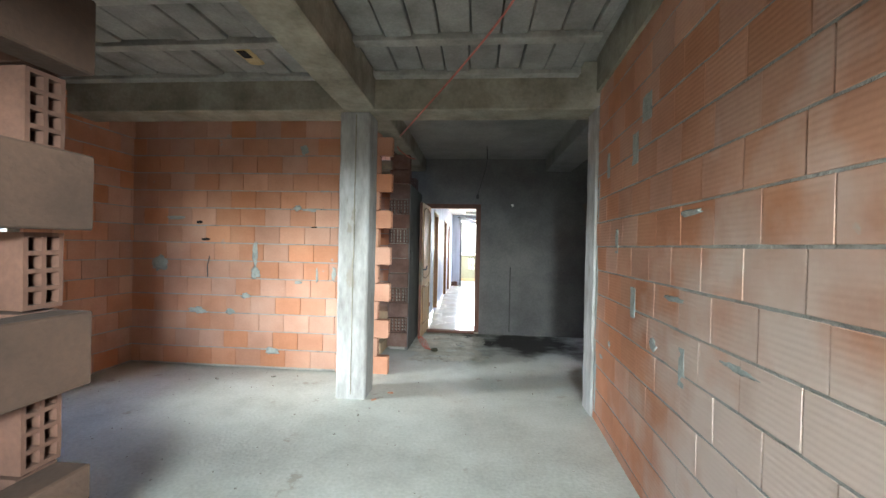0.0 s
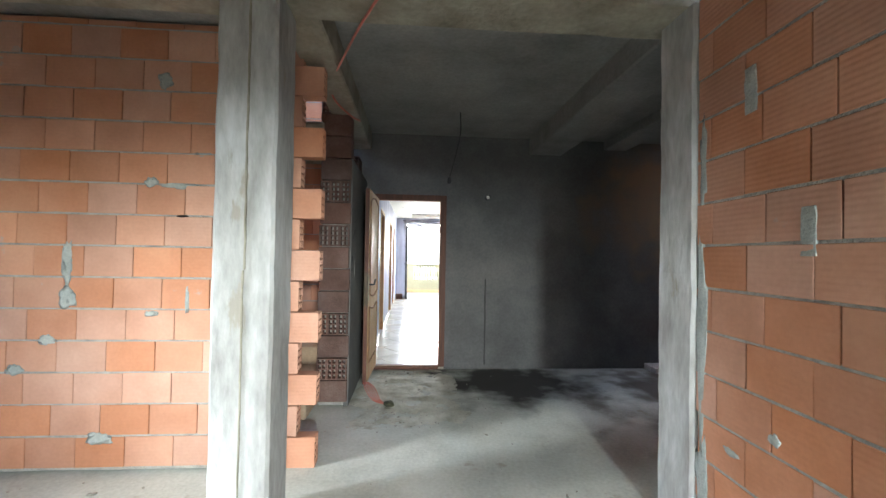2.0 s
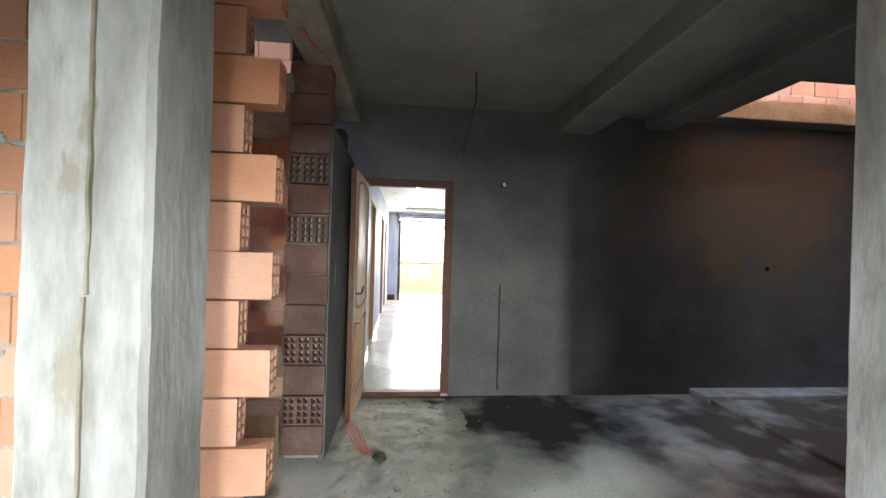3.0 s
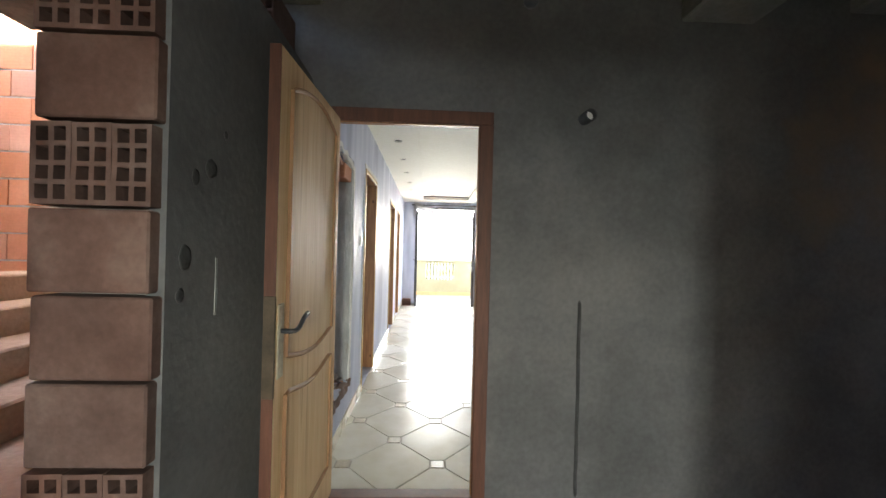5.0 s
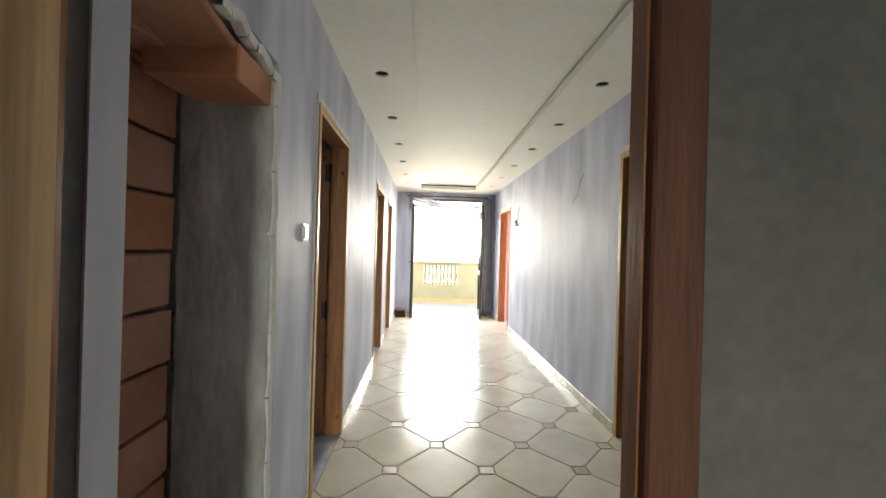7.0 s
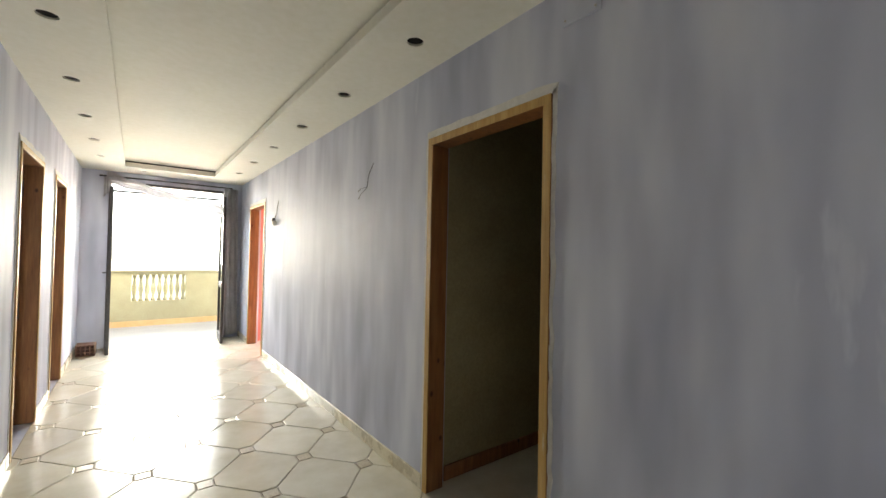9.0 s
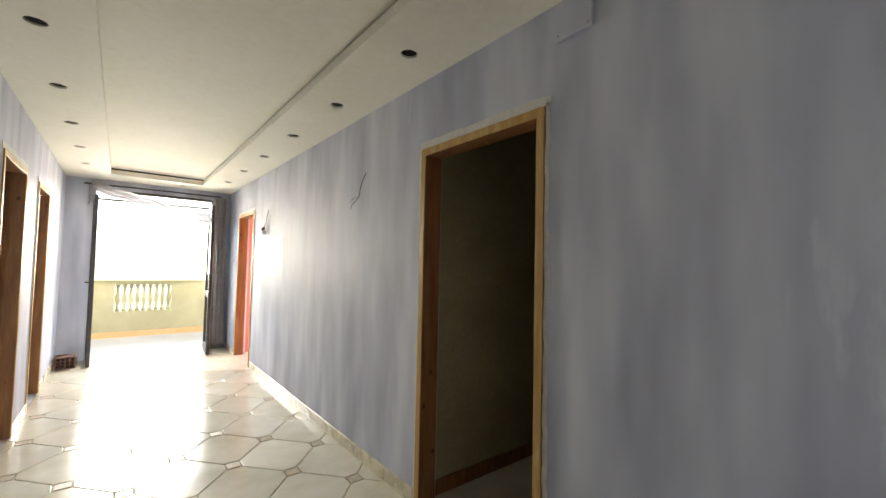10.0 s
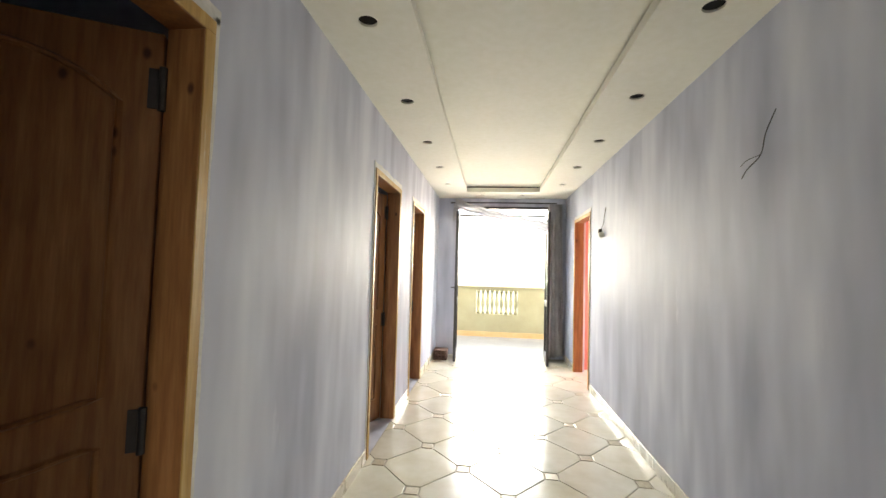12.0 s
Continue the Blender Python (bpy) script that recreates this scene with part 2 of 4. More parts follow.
EARTH = material("far_ground", [(0.05, 0.05, 0.03), (0.09, 0.085, 0.055)], 0.95, 0.2, bump=0.3)
# dusty brick of the stub wall, its shade mixed into the colour
STUB_BRICK = material("dusty_shaded_brick", [(0.095, 0.045, 0.034), (0.15, 0.08, 0.063), (0.21, 0.135, 0.112)], 0.9, 4, rand=0.12, bump=0.4)
STONE = material("rubble_grit", [(0.22, 0.21, 0.18), (0.36, 0.35, 0.31)], 0.9, 20, bump=0.4)
glass = bpy.data.materials.new("clear_glass")
glass.use_nodes = True
glass.node_tree.nodes["Principled BSDF"].inputs["Transmission Weight"].default_value = 1.0
glass.node_tree.nodes["Principled BSDF"].inputs["Roughness"].default_value = 0.02
glass.node_tree.nodes["Principled BSDF"].inputs["IOR"].default_value = 1.45
glass.node_tree.nodes["Principled BSDF"].inputs["Base Color"].default_value = (0.92, 0.95, 0.94, 1)

# ---------------------------------------------------------------- building helpers


def box(bm, x0, x1, y0, y1, z0, z1, bevel=0.0):
    """A box added to a bmesh; bevel chamfers all its edges."""
    res = bmesh.ops.create_cube(bm, size=1.0)
    vs = res["verts"]
    bmesh.ops.transform(bm, verts=vs, matrix=Matrix.Translation(((x0 + x1) / 2, (y0 + y1) / 2, (z0 + z1) / 2)) @ Matrix.Diagonal((x1 - x0, y1 - y0, z1 - z0, 1)))
    if bevel:
        es = list({e for v in vs for e in v.link_edges})
        bmesh.ops.bevel(bm, geom=es, offset=bevel, segments=1, affect="EDGES", profile=0.5)
    return bm


def boxes(rows, bevel=0.0):
    bm = bmesh.new()
    for r in rows:
        box(bm, *r, bevel=bevel)
    return bm


def tube(points, radius, sides=8):
    """A round cord through points."""
    bm = bmesh.new()
    pts = [Vector(p) for p in points]
    rings = []
    for i, p in enumerate(pts):
        d = (pts[min(i + 1, len(pts) - 1)] - pts[max(i - 1, 0)]).normalized()
        a = d.orthogonal().normalized()
        b2 = d.cross(a)
        rings.append([bm.verts.new(p + radius * (math.cos(2 * math.pi * k / sides) * a + math.sin(2 * math.pi * k / sides) * b2)) for k in range(sides)])
    for r0, r1 in zip(rings, rings[1:]):
        best = min(range(sides), key=lambda s: sum((r0[k].co - r1[(k + s) % sides].co).length for k in range(sides)))
        for k in range(sides):
            bm.faces.new((r0[k], r0[(k + 1) % sides], r1[(k + 1 + best) % sides], r1[(k + best) % sides]))
    bm.faces.new(rings[0][::-1])
    bm.faces.new(rings[-1])
    return bm


def spline(points, steps=8):
    """Points along a smooth curve through the given ones."""
    p = [Vector(q) for q in points]
    p = [2 * p[0] - p[1]] + p + [2 * p[-1] - p[-2]]
    out = []
    for i in range(1, len(p) - 2):
        for k in range(steps):
            t = k / steps
            out.append(0.5 * (2 * p[i] + (p[i + 1] - p[i - 1]) * t + (2 * p[i - 1] - 5 * p[i] + 4 * p[i + 1] - p[i + 2]) * t * t
                              + (3 * p[i] - p[i - 1] - 3 * p[i + 1] + p[i + 2]) * t ** 3))
    return out + [p[-2]]


def turned(profile, sides=16):
    """A turned body from (radius, height) pairs."""
    bm = bmesh.new()
    rings = [[bm.verts.new((r * math.cos(2 * math.pi * k / sides), r * math.sin(2 * math.pi * k / sides), z)) for k in range(sides)] for r, z in profile]
    for a, b2 in zip(rings, rings[1:]):
        for k in range(sides):
            bm.faces.new((a[k], a[(k + 1) % sides], b2[(k + 1) % sides], b2[k]))
    bm.faces.new(rings[0][::-1])
    bm.faces.new(rings[-1])
    return bm


def mesh_of(name, bm, mat, smooth=False):
    bmesh.ops.recalc_face_normals(bm, faces=bm.faces)
    me = bpy.data.meshes.new(name)
    bm.to_mesh(me)
    bm.free()
    me.materials.append(mat)
    if smooth:
        for p in me.polygons:
            p.use_smooth = True
    return me


def part(name, bm, mat, parent, label="", m=None, smooth=False):
    ob = new(name, mesh_of(name, bm, mat, smooth))
    ob.parent = parent
    if m is not None:
        ob.matrix_basis = m
    if label:
        tagged(ob, label)
    return ob


def thing(name, label, category, m=None, group="", kind=""):
    ob = new(name)
    ob.empty_display_size = 0.1
    if m is not None:
        ob.matrix_world = m
    return tagged(ob, label, category, group, kind)


def structure(name, bm, mat, label, category, smooth=False):
    return tagged(new(name, mesh_of(name, bm, mat, smooth)), label, category, kind="structure")


def solid(name, bm, mat, label, category, group="", smooth=False, kind=""):
    return tagged(new(name, mesh_of(name, bm, mat, smooth)), label, category, group, kind)


def holed(axis, a0, a1, b0, b1, z0, z1, openings):
    """Boxes of a wall that runs along axis from a0 to a1, b0 to b1 thick, with openings (a0, a1, z0, z1)."""
    rows = []
    cuts = sorted({a0, a1, *[o[0] for o in openings], *[o[1] for o in openings]})
    for u, v in zip(cuts, cuts[1:]):
        mid = (u + v) / 2
        spans = sorted((o[2], o[3]) for o in openings if o[0] < mid < o[1])
        z = z0
        for s, e in spans + [(z1, z1)]:
            if s > z + 1e-4:
                rows.append((u, v, b0, b1, z, s) if axis == "x" else (b0, b1, u, v, z, s))
            z = max(z, e)
    return rows


def ragged(bm, amount, seed=0.0, step=0.08):
    """Rough up the vertices of a mesh by noise."""
    for v in bm.verts:
        v.co += amount * noise.noise_vector(v.co / step + Vector((seed, 0, 0)))
    return bm


def fine_box(x0, x1, y0, y1, z0, z1, step, amount, seed=0.0, bevel=0.012):
    """A cast concrete member with uneven faces."""
    bm = box(bmesh.new(), x0, x1, y0, y1, z0, z1, bevel)
    for ax, lo, hi in ((0, x0, x1), (1, y0, y1), (2, z0, z1)):
        n = int((hi - lo) / step)
        for i in range(1, n):
            co = Vector((0, 0, 0))
            co[ax] = lo + (hi - lo) * i / n
            no = Vector((0, 0, 0))
            no[ax] = 1
            bmesh.ops.bisect_plane(bm, geom=list(bm.verts) + list(bm.edges) + list(bm.faces), plane_co=co, plane_no=no)
    return ragged(bm, amount, seed, 0.17)


# ---------------------------------------------------------------- structure: rough rooms
ground = structure("ground", boxes([(-300, 300, -300, 300, -3.7, -3.5)]), EARTH, "dry earth far below the upper floor", "ground")
floor_bm = bmesh.new()
bmesh.ops.create_grid(floor_bm, x_segments=98, y_segments=86, size=1.0)
for v in floor_bm.verts:
    v.co = Vector((0.3 + 4.9 * v.co.x, 2.72 + 4.23 * v.co.y, 0))
    dip = noise.fractal(v.co * 1.3, 0.7, 2.0, 4) * 0.006
    v.co.z = dip if v.co.y < 6.8 else 0.0
ret = bmesh.ops.extrude_face_region(floor_bm, geom=list(floor_bm.faces))
for v in [g for g in ret["geom"] if isinstance(g, bmesh.types.BMVert)]:
    v.co.z = -0.25
floor = structure("floor", floor_bm, CEMENT, "bare dusty grey cement floor, uneven, with stains and painted shade", "floor", smooth=True)

# room walls without facing: mortar cores, bricks are laid on them at the end of the file
wall_left_back = structure("wall_left_back", boxes([(-4.3, -1.45, 4.635, 4.73, 0, 2.95)]), MORTAR, "unplastered wall of orange hollow clay bricks in grey mortar", "wall")
wall_side = structure("wall_side", boxes(holed("y", -1.7, 4.73, -4.40, -4.285, 0, 3.2, [(2.72, 3.32, 0.85, 2.05)])), MORTAR, "unplastered clay brick side wall with a window opening", "wall")
RW = Matrix.Translation((0.892, 3.73, 0)) @ Matrix.Rotation(math.atan2(-1, -0.04), 4, "Z")
wall_right = structure("wall_right", boxes([(0, 5.3, 0.035, 0.15, 0, 2.95)]), MORTAR, "unplastered wall of orange hollow clay bricks beside the walk", "wall")
wall_right.matrix_world = RW
wall_behind = structure("wall_behind", boxes(holed("x", -4.4, 1.2, -1.7, -1.55, 0, 3.2, [(-0.95, 0.65, 0, 2.2)])), RENDER_GREY, "plain rough wall with a wide doorway", "wall")
# unseen wall added to cut the doorway lamp's light off high up
structure("wall_light_cut", boxes([(-4.25, 0.70, -0.58, -0.45, 1.925, 3.02)]), RENDER_GREY, "unseen wall added behind the start to cut the doorway light off above", "wall")
# unseen slab, added so no sun falls through the doorway behind
structure("ceiling_sun_block", boxes([(-4.4, 1.2, -4.2, -1.7, 2.5, 2.65)]), SOFFIT, "unseen slab added to keep the sun out of the doorway", "ceiling")
wall_hall_side = structure("wall_hall_side", boxes(holed("y", 4.02, 6.95, 5.2, 5.35, 0, 2.95, [])), RENDER_GREY, "grey cement rendered wall", "wall")
wall_hall_front = structure("wall_hall_front", boxes([(1.03, 5.35, 3.87, 4.02, 0, 2.95)]), RENDER_GREY, "grey cement rendered wall", "wall")

DOOR_X0, DOOR_X1 = -0.985, -0.172
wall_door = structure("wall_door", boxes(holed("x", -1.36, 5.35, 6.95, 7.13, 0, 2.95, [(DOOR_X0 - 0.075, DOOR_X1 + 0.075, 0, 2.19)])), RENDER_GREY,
                      "dark grey cement rendered wall with a doorway, warm light painted on its right", "wall")
# strip laid on the wall, the chase's shade in its dark colour
part("cable_chase", ragged(fine_box(0.406, 0.422, 6.945, 6.952, 0.05, 1.15, 0.06, 0.0), 0.004, 1, 0.1), CHASE, wall_door, "narrow strip with a cable chase's shade in its colour")

# low wall with its brick end beside the stair, gap left open at the top
wall_stub = structure("wall_stub", boxes([(-1.375, -1.14, 5.75, 6.95, 0, 2.35), (-1.375, -1.14, 5.75, 5.98, 2.35, 2.95)]), MORTAR, "short brick wall between stair and hall", "wall")
pl = boxes([(-1.138, -1.095, 5.72, 6.94, 0.0, 2.33)])
part("plaster_coat", ragged(pl, 0.004), RENDER_GREY, wall_stub, "dark grey cement render on the wall's side")

# ceilings and beams
JOIST = material("pale_joist_concrete", [(0.25, 0.245, 0.225), (0.34, 0.335, 0.31), (0.42, 0.41, 0.39)], 0.9, 4.0, bump=0.6, fine=30)
blocks, joists = bmesh.new(), bmesh.new()
for i in range(9):
    y = 3.80 - 0.62 * i
    for x0, x1 in ((-4.3, -1.43), (-1.13, 0.72)):
        box(joists, x0, x1, y - 0.1, y, 3.012, 3.12, 0.006)
        x, k = x0 + 0.02, 0
        while x < x1 - 0.05:
            w = 0.205 + 0.02 * math.sin(7.3 * i + 2.1 * k)
            lift = 0.012 * math.sin(3.1 * i + 1.7 * k)
            box(blocks, x, min(x + w, x1), y - 0.612, y - 0.108, 3.046 + lift, 3.18, 0.007)
            x += w + 0.012
            k += 1
box(blocks, -4.4, 1.1, -1.7, 4.4, 3.17, 3.3)
ceiling = structure("ceiling", ragged(blocks, 0.004, 5, 0.09), BLOCK, "rough slab soffit of grey hollow blocks between concrete joists", "ceiling")
structure("ceiling_joists", ragged(joists, 0.004, 6, 0.2), JOIST, "pale precast concrete joists between the ceiling blocks", "ceiling")
hall_ceiling = structure("ceiling_hall", boxes([(-4.4, 5.35, 4.05, 5.85, 2.95, 3.15), (0.95, 5.35, 3.8, 4.05, 2.95, 3.2), (-1.3, 2.62, 5.85, 6.95, 2.95, 3.15), (2.62, 5.35, 6.76, 7.13, 2.95, 3.15), (4.7, 5.35, 5.85, 6.76, 2.95, 3.15)]), SOFFIT,
                         "dark grey cement soffit with a stairwell opening", "ceiling")
part("slab_edge_plaster", ragged(fine_box(2.63, 4.7, 6.742, 6.757, 2.955, 3.16, 0.1, 0.0, 0, 0.002), 0.006, 4, 0.1), material("ochre_edge_plaster", [(0.46, 0.27, 0.11), (0.58, 0.40, 0.22)], 0.9, 5, bump=0.5), hall_ceiling, "tan plaster on the edge of the opening")
beam_cross = structure("beam_cross", fine_box(-4.3, 1.16, 3.80, 4.12, 2.73, 3.16, 0.12, 0.006, 1), BEAM, "rough grey concrete cross beam", "beam")
beam_long = structure("beam_long", fine_box(-1.43, -1.13, -1.6, 3.80, 2.73, 3.08, 0.12, 0.006, 2), BEAM, "rough grey concrete beam over the column", "beam")
beam_right = structure("beam_right", boxes([(-0.03, 5.4, -0.025, 0.16, 2.86, 3.2)]), BEAM, "concrete ring beam over the brick wall", "beam")
beam_right.matrix_world = RW
beam_stair = structure("beam_stair", fine_box(-1.30, -1.05, 4.12, 6.95, 2.74, 2.96, 0.12, 0.006, 3), BEAM, "dark concrete beam beside the stair", "beam")
beam_hall = structure("beam_hall", fine_box(0.96, 1.38, 4.0, 6.95, 2.745, 2.97, 0.12, 0.005, 4), SOFFIT, "dark grey rendered concrete beam", "beam")
beam_hall_second = structure("beam_hall_second", boxes([(1.95, 2.25, 4.02, 6.95, 2.84, 2.96)], 0.01), SOFFIT, "dark concrete beam at the stairwell edge", "beam")
column_left = structure("column_left", fine_box(-1.475, -1.185, 3.845, 4.15, -0.02, 2.74, 0.09, 0.007, 5, 0.015), CONCRETE, "whitish board-marked concrete column with vertical seams", "column")
for i, x in enumerate((-1.325, -1.318)):
    part("formwork_seam", ragged(fine_box(x - 0.004, x + 0.004, 3.836, 3.85, 0.05 + 1.3 * i, 1.345 + 1.36 * i, 0.04, 0.0, 0, 0.001), 0.0035, i, 0.06), BEAM, column_left, "rough raised seam of cement")
column_right = structure("column_right", fine_box(0.872, 1.13, 3.735, 4.02, -0.02, 2.74, 0.09, 0.006, 6, 0.015), CONCRETE, "pale board-marked concrete column at the wall's end", "column")

# shaft over the stairwell and the stair room beyond the brick end
# roof and front wall are unseen, added to hold sun off the hall
shaft = structure("wall_shaft", boxes([(2.3, 5.6, 7.13, 7.25, 3.15, 5.2), (5.0, 5.12, 5.0, 7.13, 3.15, 5.2), (2.2, 2.35, 5.0, 7.13, 3.15, 5.2), (2.2, 5.12, 4.9, 5.9, 5.2, 5.35), (2.2, 5.12, 4.9, 5.0, 3.15, 5.2)]), MORTAR, "brick walls of the storey above, with an unseen roof and front added against sun", "wall")
wall_stair_back = structure("wall_stair_back", boxes([(-4.3, -2.15, 7.9, 8.0, 0, 5.6)]), MORTAR, "lit clay brick wall behind the stair", "wall")
wall_stair_near = structure("wall_stair_near", boxes([(-2.15, -1.36, 6.96, 7.13, 0, 5.6), (-2.15, -2.03, 7.13, 7.9, 0, 5.6)]), MORTAR, "lit clay brick wall beside the stair landing", "wall")
wall_stair_left = structure("wall_stair_left", boxes(holed("y", 4.7, 8.0, -4.42, -4.3, 0, 5.6, [(5.0, 7.6, 3.3, 5.3)])), MORTAR, "clay brick wall at the stair's end", "wall")
# unseen slab, its opening shaped to steer sun onto the upper stair wall
structure("ceiling_stair_sun_block", boxes([(-2.7, -1.0, 6.3, 8.0, 5.6, 5.75), (-4.42, -1.0, 4.5, 5.7, 5.6, 5.75), (-2.7, -1.0, 5.7, 6.3, 5.6, 5.75)]), SOFFIT, "unseen roof slab added to limit the sun on the stair walls", "ceiling")
structure("wall_stair_upper", boxes([(-1.30, -1.15, 4.5, 7.13, 3.15, 5.6)]), RENDER_GREY, "plain upper wall beside the stair", "wall")
wall_stair_front = structure("wall_stair_front", boxes([(-4.3, -1.3, 4.5, 4.6, 3.15, 5.6)]), MORTAR, "clay brick wall of the storey above", "wall")
floor_stair = structure("floor_stair", boxes([(-4.3, -1.36, 6.95, 8.0, -0.25, 0)]), STAIR, "cement floor of the stair room", "floor")
slab_upper = structure("landing_upper", fine_box(-2.6, -1.36, 5.66, 6.95, 2.53, 2.66, 0.2, 0.006, 7), BEAM, "raw concrete upper landing slab", "slab")
landing = structure("landing_lower", fine_box(-2.35, -1.37, 5.95, 6.95, 0.0, 0.50, 0.2, 0.005, 8), STAIR, "raw concrete lower landing", "slab")
for i in range(4):
    structure("stair_step", fine_box(-2.35 - 0.29 * (i + 1), -2.35 - 0.29 * i + 0.02, 5.95, 7.88, 0.0, 0.50 + 0.17 * (i + 1), 0.3, 0.004, 9 + i), STAIR, "raw concrete stair step", "step")
for i in range(2):
    structure("stair_step", fine_box(-2.35, -1.40, 5.95 - 0.28 * (2 - i), 5.95 - 0.28 * (1 - i) + 0.02, 0, 0.17 * (i + 1) - 0.01, 0.3, 0.004, 15 + i), STAIR, "raw concrete stair step", "step")
plinth = structure("floor_raised", boxes([(2.55, 5.2, 5.2, 6.66, 0.0, 0.045)], 0.008), CEMENT, "slightly raised cement floor patch", "floor")
part("pale_strip", boxes([(2.52, 5.2, 6.68, 6.94, 0.0, 0.075)], 0.008), CONCRETE, plinth, "pale cement kerb along the wall")

# mortar smears, and painted shade of broken cavities, on the brick faces


def smear(parent, m, w, h, mat, seed):
    bm = bmesh.new()
    bmesh.ops.create_icosphere(bm, subdivisions=3, radius=1.0)
    for v in bm.verts:
        k = 1 + 0.5 * noise.noise(v.co * 1.6 + Vector((seed, 0, 0))) + 0.45 * noise.noise(v.co * 4.5 + Vector((0, seed, 0)))
        v.co = Vector((v.co.x * w * k, v.co.y * 0.0028, v.co.z * h * k))
    part("mortar_smear", bm, mat, parent, "smeared grey-green mortar", m=m, smooth=True)


SMEAR = material("smeared_mortar", [(0.30, 0.33, 0.32), (0.42, 0.45, 0.44)], 0.95, 14, bump=0.8, fine=80)
for k, (x, z, w, h) in enumerate(((-2.72, 1.36, 0.035, 0.13), (-2.72, 1.12, 0.05, 0.07), (-1.78, 1.13, 0.022, 0.08), (-1.98, 1.12, 0.015, 0.09), (-2.05, 1.86, 0.10, 0.018), (-2.22, 1.88, 0.04, 0.03),
                                  (-2.83, 0.85, 0.05, 0.035), (-3.42, 0.66, 0.10, 0.035), (-3.02, 0.66, 0.05, 0.03), (-2.50, 0.22, 0.07, 0.04), (-2.2, 1.02, 0.035, 0.02), (-3.9, 1.2, 0.09, 0.09),
                                  (-1.9, 2.06, 0.07, 0.02), (-2.15, 2.55, 0.04, 0.05), (-3.7, 1.75, 0.12, 0.02))):
    smear(wall_left_back, pose(x, 4.60, z), w, h, SMEAR, k)
for k, (u, z, w, h) in enumerate(((0.03, 1.1, 0.03, 0.5), (0.045, 0.35, 0.04, 0.22), (0.04, 1.9, 0.025, 0.2), (0.45, 0.75, 0.025, 0.022), (1.3, 0.95, 0.05, 0.03), (0.24, 0.6, 0.05, 0.016), (1.55, 1.24, 0.10, 0.014), (2.1, 1.05, 0.12, 0.012), (1.7, 1.66, 0.10, 0.014), (2.3, 0.62, 0.03, 0.05))):
    smear(wall_right, pose(u, 0.0, z), w, h, SMEAR, 30 + k)
for k, (u0, u1, z0, z1) in enumerate(((0.89, 0.99, 2.035, 2.24), (0.92, 1.0, 1.045, 1.24), (1.06, 1.2, 2.26, 2.42), (0.30, 0.36, 2.05, 2.24), (1.62, 1.68, 0.83, 1.02), (0.56, 0.62, 1.45, 1.63))):
    part("mortar_fill", ragged(fine_box(u0, u1, -0.0035, 0.02, z0, z1, 0.03, 0.0, 0, 0.002), 0.007, k, 0.05), SMEAR, wall_right, "gap between bricks filled with mortar")
# flat black bumps paint the shade of cavities broken into the bricks
for x, z, w, h in ((-3.41, 1.70, 0.04, 0.018), (-3.33, 1.50, 0.055, 0.016), (-2.02, 1.66, 0.04, 0.008)):
    bm = bmesh.new()
    bmesh.ops.create_icosphere(bm, subdivisions=2, radius=1.0)
    for v in bm.verts:
        v.co = Vector((v.co.x * w, v.co.y * 0.006, v.co.z * h * (1 + 0.4 * noise.noise(v.co * 2))))
    part("broken_cavity_shade", bm, DARK, wall_left_back, "flat black blot painted as the shade of a broken cavity", m=pose(x, 4.596, z), smooth=True)
part("wire_loop", tube(spline([(-3.28, 4.595, 1.30), (-3.27, 4.57, 1.26), (-3.29, 4.575, 1.18), (-3.285, 4.58, 1.06)]), 0.006), DARK_METAL, wall_left_back, "dark loop of wire", smooth=True)

# ---------------------------------------------------------------- structure: corridor
CX0, CX1, CZ, CY0, CY1 = -1.055, 1.0, 0.044, 7.13, 15.0
D1, D2, D3 = (8.58, 9.437), (11.22, 12.08), (12.70, 13.46)
RD, RED = (8.50, 9.42), (13.36, 14.28)
DTOP = 2.172
structure("floor_corridor", boxes([(-1.3, 1.2, 7.0, 15.2, -0.2, CZ - 0.009), (DOOR_X0 - 0.07, DOOR_X1 + 0.07, 6.94, 7.0, -0.2, CZ - 0.009)]), GROUT, "bed of the corridor's tiled floor", "floor")
corr_left = structure("wall_corridor_left", boxes(holed("y", CY0, CY1 + 0.2, CX0 - 0.15, CX0, 0, 2.75, [
    (7.22, 8.0, 0.36, 2.11), (D1[0], D1[1], 0, DTOP), (D2[0], D2[1], 0, DTOP), (D3[0], D3[1], 0, DTOP)])), LILAC, "lilac painted plaster wall, streaked and patchy", "wall")
corr_right = structure("wall_corridor_right", boxes(holed("y", CY0, CY1 + 0.2, CX1, CX1 + 0.15, 0, 2.75, [
    (RD[0], RD[1], 0, DTOP), (RED[0], RED[1], 0, DTOP)])), LILAC, "lilac painted plaster wall, streaked and patchy", "wall")
corr_end = structure("wall_corridor_end", boxes(holed("x", CX0, CX1, CY1, CY1 + 0.2, 0, 2.75, [(-0.74, 0.73, 0, 2.47)])), LILAC, "lilac painted end wall with a balcony doorway", "wall")
corr_start = structure("wall_corridor_start", boxes(holed("x", CX0, CX1, 7.13, 7.136, 0, 2.75, [(DOOR_X0 - 0.075, DOOR_X1 + 0.075, 0, 2.19)])), LILAC, "lilac painted wall round the doorway", "wall")

TX0, TX1, TY0, TY1 = -0.565, 0.505, 7.75, 14.42
CEIL = 2.605
LIGHTS_Y = [7.35 + 0.932 * k for k in range(8)]
